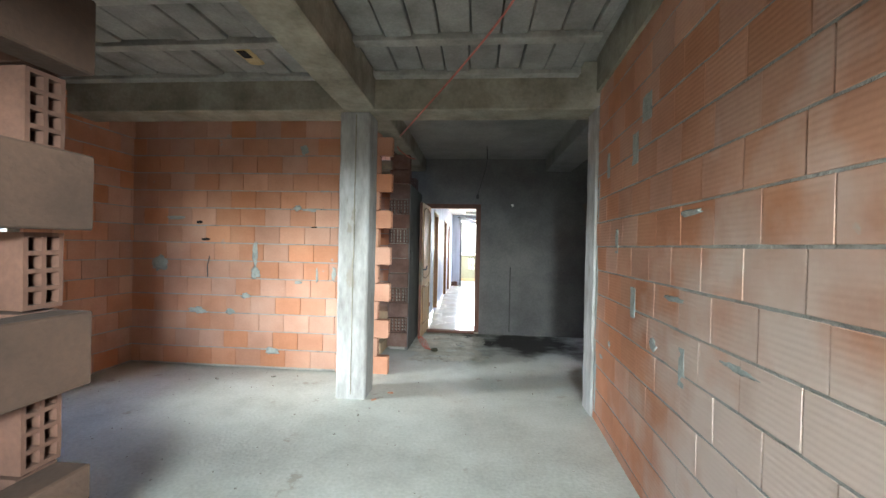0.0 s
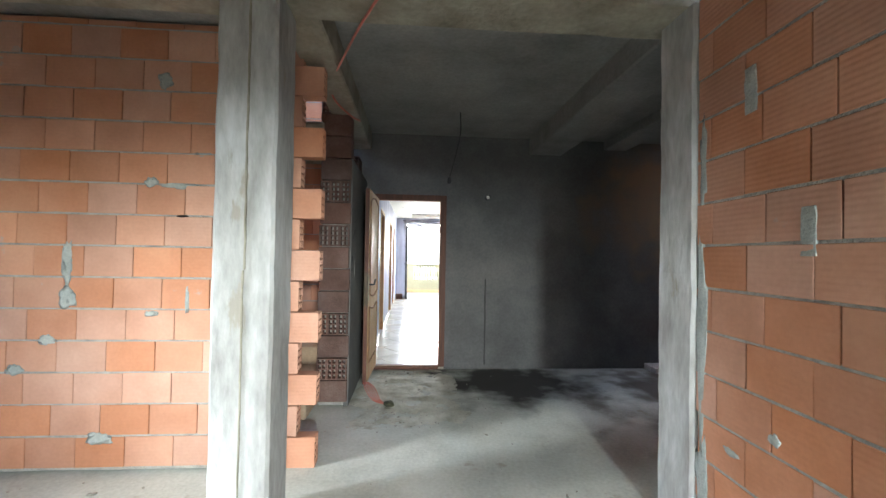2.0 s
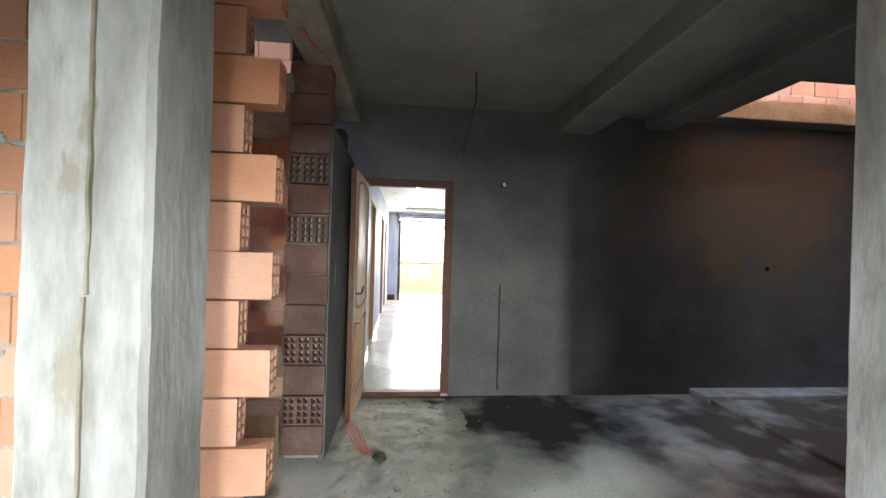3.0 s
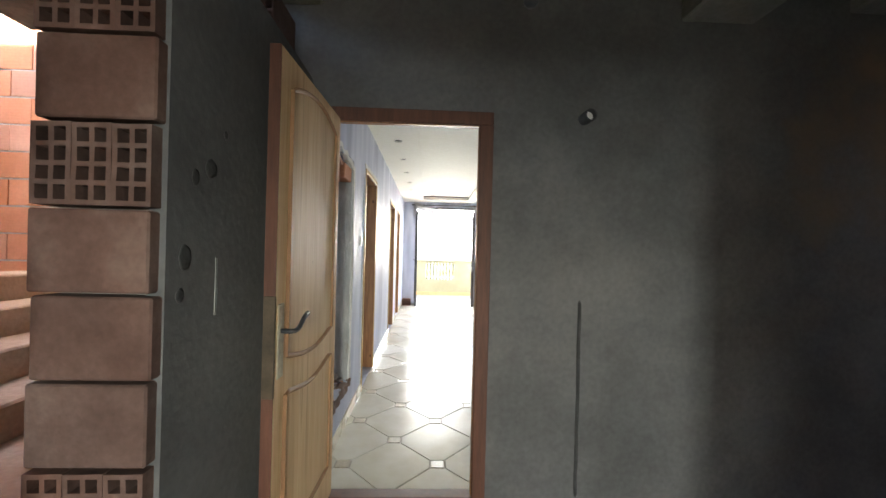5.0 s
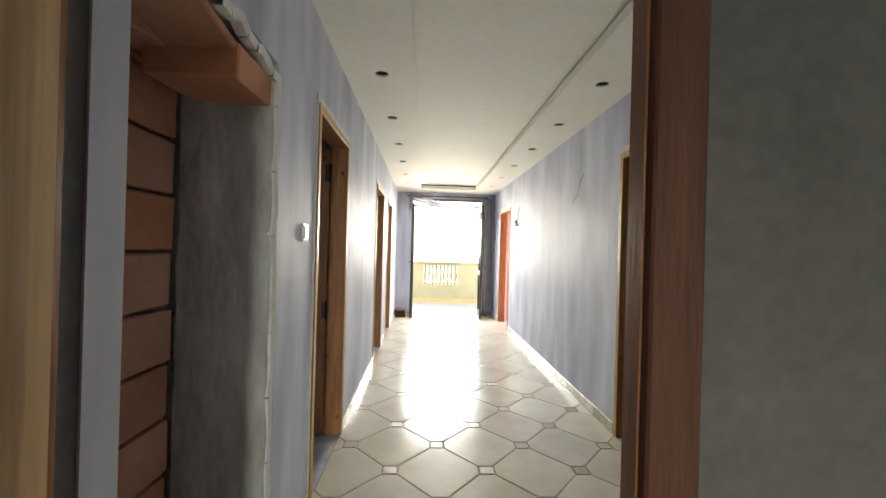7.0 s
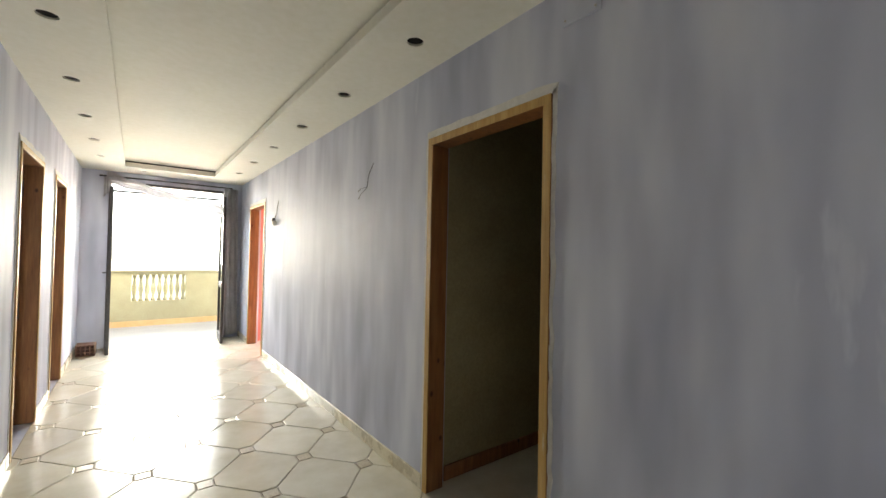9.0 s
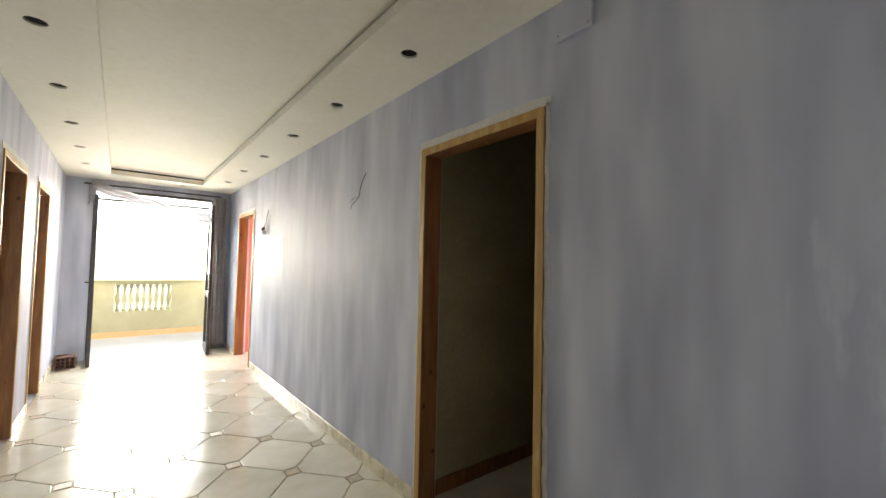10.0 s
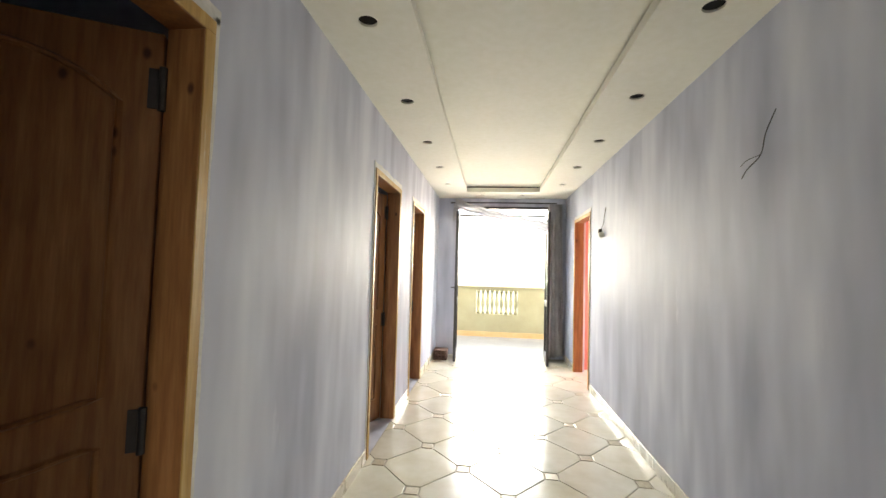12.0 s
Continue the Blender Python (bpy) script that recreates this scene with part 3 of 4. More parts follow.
HOLES = [(-0.80, y) for y in LIGHTS_Y] + [(0.745, y) for y in LIGHTS_Y] + [(x, 14.70) for x in (-0.35, 0.28)]


def perforated(x0, x1, y0, y1, z, holes, r, sides=20, cell=0.075):
    """A flat sheet with round holes."""
    bm = bmesh.new()
    xs = sorted({x0, x1, *[h[0] - cell for h in holes], *[h[0] + cell for h in holes]})
    ys = sorted({y0, y1, *[h[1] - cell for h in holes], *[h[1] + cell for h in holes]})
    for a, b2 in zip(xs, xs[1:]):
        for c, d in zip(ys, ys[1:]):
            hit = [h for h in holes if abs((a + b2) / 2 - h[0]) < 1e-4 and abs((c + d) / 2 - h[1]) < 1e-4]
            if not hit:
                bm.faces.new([bm.verts.new(p) for p in ((a, c, z), (b2, c, z), (b2, d, z), (a, d, z))])
                continue
            hx, hy = hit[0]
            ring, edge, top = [], [], []
            for k in range(sides):
                t = 2 * math.pi * (k + 0.5) / sides
                cx, sy = math.cos(t), math.sin(t)
                s = cell / max(abs(cx), abs(sy))
                ring.append(bm.verts.new((hx + r * cx, hy + r * sy, z)))
                edge.append(bm.verts.new((hx + s * cx, hy + s * sy, z)))
                top.append(bm.verts.new((hx + r * cx, hy + r * sy, z + 0.013)))
            for k in range(sides):
                j = (k + 1) % sides
                bm.faces.new((edge[k], edge[j], ring[j], ring[k]))
                bm.faces.new((ring[k], ring[j], top[j], top[k]))
            for sx, sy in ((1, 1), (1, -1), (-1, 1), (-1, -1)):
                cv = bm.verts.new((hx + sx * cell, hy + sy * cell, z))
                near = sorted(range(sides), key=lambda k: (edge[k].co - cv.co).length)[:2]
                bm.faces.new((cv, edge[near[0]], edge[near[1]]))
    return bm


strip = perforated(CX0, TX0, CY0, CY1, CEIL, [h for h in HOLES if h[0] < -0.7], 0.046)
ceil_l = structure("ceiling_border_left", strip, WHITE, "white gypsum ceiling border with empty round lamp holes", "ceiling")
ceil_r = structure("ceiling_border_right", perforated(TX1, CX1, CY0, CY1, CEIL, [h for h in HOLES if h[0] > 0.7], 0.046), WHITE, "white gypsum ceiling border with empty round lamp holes", "ceiling")
ceil_e = structure("ceiling_border_end", perforated(TX0, TX1, TY1, CY1, CEIL, [h for h in HOLES if h[1] > 14.5 and -0.6 < h[0] < 0.5], 0.046), WHITE, "white gypsum ceiling border with empty round lamp holes", "ceiling")
# sides stop short so the black slab draws the step's shade line
tray = structure("ceiling_tray", boxes([
    (TX0, TX1, CY0, TY0, CEIL, CEIL + 0.02), (TX0 - 0.02, TX1 + 0.02, TY0 - 0.02, TY1 + 0.02, CEIL + 0.085, CEIL + 0.1),
    (TX0 - 0.018, TX0 - 0.004, TY0, TY1, CEIL + 0.004, CEIL + 0.064), (TX1 + 0.004, TX1 + 0.018, TY0, TY1, CEIL + 0.004, CEIL + 0.064),
    (TX0, TX1, TY1 + 0.004, TY1 + 0.018, CEIL + 0.004, CEIL + 0.064), (TX0, TX1, TY0 - 0.015, TY0, CEIL + 0.02, CEIL + 0.09)]), WHITE, "white recessed gypsum tray ceiling", "ceiling")
# near-black slab paints the unlit void over the false ceiling
structure("ceiling_corridor_slab", boxes([(-1.4, 1.3, 7.13, 15.3, 2.74, 2.9)]), DARK, "near-black slab painted for the unlit void above the false ceiling", "ceiling")
# near-black cups paint the shade inside the lamp holes
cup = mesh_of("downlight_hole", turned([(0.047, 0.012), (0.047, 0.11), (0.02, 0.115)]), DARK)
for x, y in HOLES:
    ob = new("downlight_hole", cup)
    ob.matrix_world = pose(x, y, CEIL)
    tagged(ob, "empty round cut-out for a ceiling spotlight, its inner shade painted black", "light hole", "ceiling lamp holes")

# rooms behind the corridor's doors
room_r = structure("wall_side_room", boxes([(1.15, 3.4, 9.44, 9.56, 0, 2.75), (3.4, 3.5, 7.2, 9.56, 0, 2.75), (1.15, 3.4, 7.1, 7.2, 0, 2.75)]), CREAM_WALL, "dim cream walls of a dark side room", "wall")
structure("floor_side_room", boxes([(1.0, 3.5, 7.1, 9.56, -0.2, CZ - 0.004)]), TILE, "tiled floor of a dark side room", "floor")
structure("ceiling_side_room", boxes([(1.0, 3.5, 7.1, 9.56, 2.75, 2.85)]), WHITE, "plain ceiling of a side room", "ceiling")
structure("baseboard_side_room", boxes([(1.16, 3.4, 9.425, 9.44, CZ, CZ + 0.09)]), PINE, "brown skirting in the side room", "baseboard")
structure("wall_coral_room", boxes(holed("x", 1.15, 3.4, 14.42, 14.54, 0, 2.75, []) + holed("y", 12.6, 14.54, 3.4, 3.5, 0, 2.75, [(12.9, 14.2, 0.8, 2.2)]) + holed("x", 1.15, 3.4, 12.5, 12.6, 0, 2.75, [])), CORAL,
          "coral painted walls of a side room", "wall")
structure("floor_coral_room", boxes([(1.0, 3.5, 12.5, 14.54, -0.2, CZ - 0.004)]), TILE, "tiled floor of a coral side room", "floor")
structure("ceiling_coral_room", boxes([(1.0, 3.5, 12.5, 14.54, 2.75, 2.85)]), WHITE, "plain ceiling of a side room", "ceiling")
for y0, y1 in ((8.3, 9.9), (10.9, 12.3), (12.5, 13.8)):
    structure("wall_side_closet", boxes([(-3.0, -2.9, y0, y1, 0, 2.7), (-3.0, -1.205, y0, y0 + 0.06, 0, 2.7), (-3.0, -1.205, y1 - 0.06, y1, 0, 2.7), (-3.0, -1.06, y0, y1, 2.7, 2.76), (-3.0, -1.06, y0, y1, -0.1, CZ - 0.004)]), LILAC,
              "dark room behind an ajar door", "wall")

# broken niche in the corridor's wall
niche = structure("wall_niche", boxes([(-1.52, -1.45, 7.14, 8.1, 0.2, 2.3), (-1.52, -1.205, 8.0, 8.1, 0.2, 2.3), (-1.52, -1.205, 7.14, 7.2, 0.2, 2.3), (-1.52, -1.205, 7.14, 8.1, 0.2, 0.34), (-1.52, -1.205, 7.14, 8.1, 2.16, 2.3)]), MORTAR,
                  "raw niche broken into the wall, brick and cement inside", "niche")
reveal = fine_box(-1.40, -1.06, 7.97, 8.01, 0.32, 2.10, 0.07, 0.009, 21, 0.004)
part("cement_reveal", reveal, CONCRETE, niche, "rough grey cement side of the niche")
random.seed(5)
for i in range(9):
    z = 0.36 + 0.205 * i
    part("brick", ragged(boxes([(-1.452, -1.405, 7.60, 7.95 + 0.012 * (i % 2), z, z + 0.19)], 0.006), 0.005, i), BRICK, niche)
# broken lintel bricks: a flat underside and slanting shells behind it
for i, (x0, x1, y0, y1, z0, z1, tilt) in enumerate(((-1.36, -1.07, 7.70, 7.985, 1.935, 2.045, 2), (-1.30, -1.08, 7.42, 7.72, 2.04, 2.07, -9), (-1.44, -1.29, 7.40, 7.74, 2.00, 2.05, 6),
                                                    (-1.22, -1.07, 7.24, 7.46, 2.09, 2.12, -5), (-1.44, -1.24, 7.22, 7.42, 2.06, 2.15, 4))):
    cy, cz = (y0 + y1) / 2, (z0 + z1) / 2
    part("brick", ragged(boxes([(x0, x1, y0 - cy, y1 - cy, z0 - cz, z1 - cz)], 0.006), 0.009, 3 + i, 0.07), BRICK, niche, "broken orange lintel brick", m=pose(0, cy, cz, tilt))
edge_pts = [(8.012 + 0.008 * math.sin(9 * k), 0.34 + 0.123 * k) for k in range(15)] + [(8.0 - 0.055 * k, 2.06 + 0.03 * math.sin(1 + 2.2 * k) ** 2 + 0.005 * k) for k in range(1, 14)]
lip = bmesh.new()
for (y, z), (y2, z2) in zip(edge_pts, edge_pts[1:]):
    n2 = Vector((0, z2 - z, -(y2 - y))).normalized()
    a = [lip.verts.new((CX0 + 0.008, y, z)), lip.verts.new((CX0 + 0.008, y2, z2)), lip.verts.new((CX0 + 0.004, y2 - 0.03 * n2.y, z2 - 0.03 * n2.z)), lip.verts.new((CX0 + 0.004, y - 0.03 * n2.y, z - 0.03 * n2.z))]
    b2 = [lip.verts.new((v.co.x - 0.035, v.co.y, v.co.z)) for v in a]
    for q in ((a[0], a[1], a[2], a[3]), (a[3], a[2], b2[2], b2[3]), (a[1], a[0], b2[0], b2[1])):
        lip.faces.new(q)
part("broken_plaster_edge", ragged(lip, 0.007, 2, 0.09), FILLER, niche, "ragged pale broken plaster edge")
for i in range(46):
    l, d, h = random.uniform(0.03, 0.11), random.uniform(0.02, 0.07), random.uniform(0.008, 0.022)
    y = random.uniform(7.3, 7.95)
    part("brick_shard", ragged(boxes([(-l / 2, l / 2, -d / 2, d / 2, 0, h)], 0.003), 0.006, i, 0.03), BRICK if i % 4 else MORTAR, niche,
         m=pose(random.uniform(-1.40, -1.08), y, 0.345 + random.uniform(0, 0.05), random.uniform(-25, 25), random.uniform(-25, 25), random.uniform(0, 180)))
sill = fine_box(-1.43, -1.045, 7.24, 8.0, 0.30, 0.362, 0.04, 0.0, 0, 0.004)
part("broken_sill", ragged(sill, 0.022, 7, 0.07), STUB_BRICK, niche, "broken brick-red bottom edge of the niche")

# ---------------------------------------------------------------- balcony
structure("floor_balcony", boxes([(-3.2, 3.2, 15.2, 17.2, -0.2, 0.03)]), BALCONY, "pale tiled balcony floor in sunlight", "floor")
parapet = structure("wall_parapet", boxes(holed("x", -3.2, 3.2, 17.0, 17.14, 0.03, 1.05, [(-0.47, 0.40, 0.50, 1.0)])), CREAM_WALL, "cream rendered balcony parapet", "wall")
part("coping", boxes([(-3.2, 3.2, 16.975, 17.165, 1.05, 1.09)], 0.008), CREAM_WALL, parapet)
part("skirting", boxes([(-3.2, 3.2, 16.985, 17.0, 0.03, 0.135)]), OCHRE, parapet, "ochre tile skirting along the parapet")
bal_mesh = mesh_of("baluster", turned([(0.034, 0.0), (0.034, 0.05), (0.02, 0.07), (0.024, 0.12), (0.04, 0.2), (0.042, 0.24), (0.028, 0.33), (0.018, 0.42), (0.03, 0.45), (0.034, 0.46), (0.034, 0.50)], 12), CREAM_WALL, True)
for i in range(9):
    ob = new("baluster", bal_mesh)
    ob.parent = parapet
    ob.matrix_basis = pose(-0.425 + 0.0975 * i, 17.07, 0.5)
# out-of-view overhang, added to shade balcony floor and parapet
structure("ceiling_balcony_shade", boxes([(-3.35, 3.35, 15.2, 15.6, 2.85, 3.05)]), WHITE, "unseen slab added to shade the balcony next to the wall", "ceiling")
structure("wall_balcony_side", boxes([(-3.35, -3.2, 15.0, 17.2, -0.2, 1.05), (3.2, 3.35, 15.0, 17.2, -0.2, 1.05), (-3.2, CX0 - 0.15, 15.0, 15.2, -0.2, 3.2), (CX1 + 0.15, 3.2, 15.0, 15.2, -0.2, 3.2)]), CREAM_WALL, "cream rendered outer wall of the balcony", "wall")

# ---------------------------------------------------------------- doors


def casing(name, side, y0, y1, top, mat=PINE, depth=0.115):
    """A pine lining in a corridor opening: two jambs, a head, a thin face edge and white filler round it."""
    x = CX0 if side < 0 else CX1
    inn = x + side * depth
    out = x - side * 0.008
    xa, xb = min(inn, out), max(inn, out)
    th = thing(name, "knotty varnished pine door lining in the lilac wall", "door frame", kind="structure")
    part("jamb", boxes([(xa, xb, y0, y0 + 0.042, CZ, top - 0.042)], 0.003), mat, th)
    part("jamb", boxes([(xa, xb, y1 - 0.042, y1, CZ, top - 0.042)], 0.003), mat, th)
    part("head", boxes([(xa, xb, y0, y1, top - 0.042, top)], 0.003), mat, th)
    ga, gb = (x + 0.008, x + 0.013) if side < 0 else (x - 0.013, x - 0.008)
    for r in ((ga, gb, y0, y0 + 0.043, CZ, top - 0.043), (ga, gb, y1 - 0.043, y1, CZ, top - 0.043), (ga, gb, y0, y1, top - 0.043, top)):
        part("face_strip", boxes([r], 0.002), GOLD_PINE, th, "golden unstained pine edge smeared with filler")
    fx0, fx1 = (x - 0.003, x + 0.005) if side < 0 else (x - 0.005, x + 0.003)
    for k, r in enumerate(((fx0, fx1, y0 - 0.022, y0 - 0.001, CZ, top + 0.02), (fx0, fx1, y1 + 0.001, y1 + 0.022, CZ, top + 0.02), (fx0, fx1, y0 - 0.025, y1 + 0.025, top + 0.001, top + 0.045))):
        bm = bmesh.new()
        box(bm, *r)
        for ax, lo, hi in ((1, r[2], r[3]), (2, r[4], r[5])):
            for i in range(1, int((hi - lo) / 0.06)):
                co, no = Vector((0, 0, 0)), Vector((0, 0, 0))
                co[ax], no[ax] = lo + 0.06 * i, 1
                bmesh.ops.bisect_plane(bm, geom=list(bm.verts) + list(bm.edges) + list(bm.faces), plane_co=co, plane_no=no)
        for v in bm.verts:
            w = noise.noise_vector(v.co / 0.09)
            v.co.y += 0.014 * w.y
            v.co.z += 0.014 * w.z
        part("filler", bm, FILLER, th, "crumbly white filler between lining and wall")
    return th


def panel_leaf(name, w, h, mat, label, category="door", thick=0.04, edge=None, arch=(0.10, 0.12), waist=(1.0, 0.86, 0.065)):
    """A door leaf with its hinge edge at the origin, reaching along -y; raised mouldings bound two panels."""
    th = thing(name, label, category)
    part("leaf", boxes([(-thick, 0, -w, 0, 0, h)], 0.003), mat, th)
    st = 0.105

    def rim(pts):
        bm = bmesh.new()
        n = len(pts)
        prof = ((-0.014, 0.0005), (-0.006, 0.013), (0.002, 0.010), (0.005, 0.002), (0.011, -0.001))
        rings = []
        for i, (y, z) in enumerate(pts):
            py, pz = pts[i - 1]
            ny, nz = pts[(i + 1) % n]
            d = Vector((ny - py, nz - pz)).normalized()
            nn = Vector((-d.y, d.x))
            rings.append([bm.verts.new((hh, y + nn.x * o, z + nn.y * o)) for o, hh in prof])
        for i in range(n):
            a, b2 = rings[i], rings[(i + 1) % n]
            for k in range(len(prof) - 1):
                bm.faces.new((a[k], b2[k], b2[k + 1], a[k + 1]))
        return bm

    def wave(y, base, amp):
        u = (y + w - st) / (w - 2 * st)
        return base - amp * max(0.0, math.sin(u * math.pi)) ** 1.3

    steps = 18
    ys = [-w + st + (w - 2 * st) * i / steps for i in range(steps + 1)]
    upper = [(y, wave(y, waist[0], waist[2])) for y in ys] + [(y, h - arch[0] - arch[1] * (2 * abs((y + w / 2) / (w - 2 * st))) ** 2.0) for y in reversed(ys)]
    lower = [(y, 0.20) for y in ys] + [(y, wave(y, waist[1], waist[2])) for y in reversed(ys)]
    part("upper_moulding", rim(upper), edge or mat, th, smooth=False)
    part("lower_moulding", rim(lower), edge or mat, th, smooth=False)
    for pts, nm in ((upper, "upper_panel"), (lower, "lower_panel")):
        bm = bmesh.new()
        k = len(ys)
        bot = [bm.verts.new((0.0012, y, z)) for y, z in pts[:k]]
        topv = [bm.verts.new((0.0012, y, z)) for y, z in reversed(pts[k:])]
        for i in range(k - 1):
            bm.faces.new((bot[i], bot[i + 1], topv[i + 1], topv[i]))
        ex = bmesh.ops.inset_region(bm, faces=list(bm.faces), thickness=0.02, depth=0.006)
        part(nm, bm, mat, th)
    return th


# entrance door: stained frame and pale leaf swung into the hall
frame_main = thing("door_frame_main", "red-brown stained wooden door frame in the grey wall", "door frame", kind="structure")
for r, nm in (((DOOR_X1, DOOR_X1 + 0.075, 6.935, 6.995, 0.03, 2.115), "jamb"), ((DOOR_X0 - 0.075, DOOR_X0, 6.935, 6.995, 0.03, 2.115), "jamb"), ((DOOR_X0 - 0.075, DOOR_X1 + 0.075, 6.935, 6.995, 2.115, 2.188), "head")):
    part(nm, boxes([r], 0.004), STAINED, frame_main)
for r in ((DOOR_X1 - 0.004, DOOR_X1, 6.955, 6.996, 0.05, 2.112), (DOOR_X0, DOOR_X0 + 0.004, 6.955, 6.996, 0.05, 2.112), (DOOR_X0, DOOR_X1, 6.955, 6.996, 2.111, 2.115)):
    part("lining", boxes([r]), PINE, frame_main, "paler varnished inner lining")
part("threshold", boxes([(DOOR_X0, DOOR_X1, 6.93, 7.02, 0.0, 0.05)], 0.006), STAINED, frame_main, "worn dark wooden threshold")

leaf = panel_leaf("entrance_door", 0.812, 2.055, OAK, "pale veneered panel door standing open into the hall", "door", edge=OAK_EDGE, arch=(0.062, 0.065), waist=(0.935, 0.79, 0.042))
leaf.matrix_world = pose(-0.943, 6.945, 0.07, 0, 0, -2.3)
part("edge_strip", boxes([(-0.041, 0.0005, -0.8135, -0.811, 0.0, 2.055)]), STAINED, leaf, "dark red-brown stile edge")
lock = part("handle_plate", boxes([(0.0, 0.006, -0.795, -0.74, 0.87, 1.14)], 0.004), BRONZE, leaf, "scuffed steel lock plate")
part("lock_case", boxes([(-0.041, 0.002, -0.8165, -0.807, 0.81, 1.17)], 0.002), LOCK, leaf, "worn brown steel lock edge")
part("handle", tube(spline([(0.0, -0.765, 1.04), (0.045, -0.765, 1.04), (0.055, -0.73, 1.045), (0.055, -0.67, 1.075), (0.052, -0.62, 1.085)]), 0.009), DARK_METAL, leaf, "dark curved lever handle", smooth=True)

# ajar pine doors of the corridor
for nm, (y0, y1), turn in (("pine_door", D1, -62), ("pine_door", D2, -20), ("pine_door", D3, -10)):
    casing("door_lining", -1, y0, y1, DTOP)
    w = y1 - y0 - 0.092
    lf = panel_leaf(nm, w, 2.06, PINE, "knotty varnished pine panel door ajar in its lining", "door")
    lf.matrix_world = pose(CX0 - 0.118, y1 - 0.046, CZ + 0.008, 0, 0, turn)
    tagged(lf, group="pine doors along the corridor")
    for z in (0.90, 1.89):
        hg = part("hinge", tube([(0.006, 0.003, z - 0.065), (0.006, 0.003, z), (0.006, 0.003, z + 0.065)], 0.011), DARK_METAL, lf, "black steel hinge")
        part("hinge_plate", boxes([(0.0, 0.004, -0.034, 0.0, z - 0.06, z + 0.06)], 0.001), DARK_METAL, hg)
    part("lever_handle", tube(spline([(0.0, -w + 0.06, 1.0), (0.045, -w + 0.06, 1.0), (0.05, -w + 0.12, 1.0), (0.05, -w + 0.17, 1.0)]), 0.008), STEEL, lf, smooth=True)
casing("door_lining", 1, RD[0], RD[1], DTOP)
casing("door_lining", 1, RED[0], RED[1], DTOP)

# ---------------------------------------------------------------- things: rough rooms
# stacked toothed end of the near wall: long bricks stick out, short ones show their cells
def hollow_brick(l, d, h, cols, rows_n, wall=0.012, both=False):
    """A clay brick along x with open cells in its +x end."""
    bm = bmesh.new()
    ys = [0.0]
    for c in range(cols):
        ys += [wall + c * (d - wall) / cols, (c + 1) * (d - wall) / cols]
    ys.append(d)
    zs = [0.0]
    for r in range(rows_n):
        zs += [wall + r * (h - wall) / rows_n, (r + 1) * (h - wall) / rows_n]
    zs.append(h)
    vs = {}

    def v(i, j, x):
        key = (i, j, round(x, 4))
        if key not in vs:
            vs[key] = bm.verts.new((x, ys[i], zs[j]))
        return vs[key]
    for i in range(len(ys) - 1):
        for j in range(len(zs) - 1):
            if i % 2 == 1 and j % 2 == 1:
                q = [v(i, j, l), v(i + 1, j, l), v(i + 1, j + 1, l), v(i, j + 1, l)]
                p = [v(i, j, l - 0.9 * l), v(i + 1, j, l - 0.9 * l), v(i + 1, j + 1, l - 0.9 * l), v(i, j + 1, l - 0.9 * l)]
                for k in range(4):
                    bm.faces.new((q[k], q[(k + 1) % 4], p[(k + 1) % 4], p[k]))
                bm.faces.new(p)
            else:
                bm.faces.new((v(i, j, l), v(i + 1, j, l), v(i + 1, j + 1, l), v(i, j + 1, l)))
    a = [bm.verts.new((0, y, z)) for y, z in ((0, 0), (d, 0), (d, h), (0, h))]
    b2 = [bm.verts.new((l, y, z)) for y, z in ((0, 0), (d, 0), (d, h), (0, h))]
    bm.faces.new(a)
    for k in range(4):
        bm.faces.new((a[k], a[(k + 1) % 4], b2[(k + 1) % 4], b2[k]))
    return bm


tooth = mesh_of("brick", ragged(hollow_brick(0.298, 0.10, 0.198, 2, 4), 0.0025, 4), BRICK)
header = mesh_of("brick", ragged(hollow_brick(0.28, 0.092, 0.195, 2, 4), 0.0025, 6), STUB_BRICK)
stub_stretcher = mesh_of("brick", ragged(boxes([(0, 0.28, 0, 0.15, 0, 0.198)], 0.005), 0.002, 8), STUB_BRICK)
stretcher = mesh_of("brick", ragged(boxes([(0, 0.298, 0, 0.05, 0, 0.198)], 0.005), 0.002, 8), BRICK)


def lay(mesh, parent, m):
    ob = new("brick", mesh)
    ob.parent = parent
    ob.matrix_basis = m
    return ob


# near wall end at the start of the walk
wall_near = structure("wall_near", boxes([(-4.3, -1.58, 0.99, 1.08, 0, 2.95)]), MORTAR, "toothed unfinished end of a clay brick wall", "wall")
# shade on this wall end is put into two darker brick colours
SHADED_BROWN_BRICK = material("shaded_brown_brick", [(0.03, 0.016, 0.010), (0.06, 0.032, 0.020)], 0.9, 3, bump=0.4)
SHADED_RED_BRICK = material("shaded_red_brick", [(0.055, 0.025, 0.016), (0.10, 0.048, 0.032)], 0.9, 4, bump=0.4)
shaded_tooth = mesh_of("brick", ragged(hollow_brick(0.298, 0.10, 0.198, 2, 4), 0.0025, 4), SHADED_RED_BRICK)
side_brick = mesh_of("brick", ragged(boxes([(-0.10, 0, 0, 0.298, 0, 0.198)], 0.005), 0.003, 12), SHADED_BROWN_BRICK)
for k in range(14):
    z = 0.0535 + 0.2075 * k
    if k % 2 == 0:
        lay(shaded_tooth, wall_near, pose(-1.283 - 0.298, 0.985, z))
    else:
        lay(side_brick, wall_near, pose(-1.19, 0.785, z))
        lay(shaded_tooth, wall_near, pose(-1.295 - 0.298, 0.985, z))

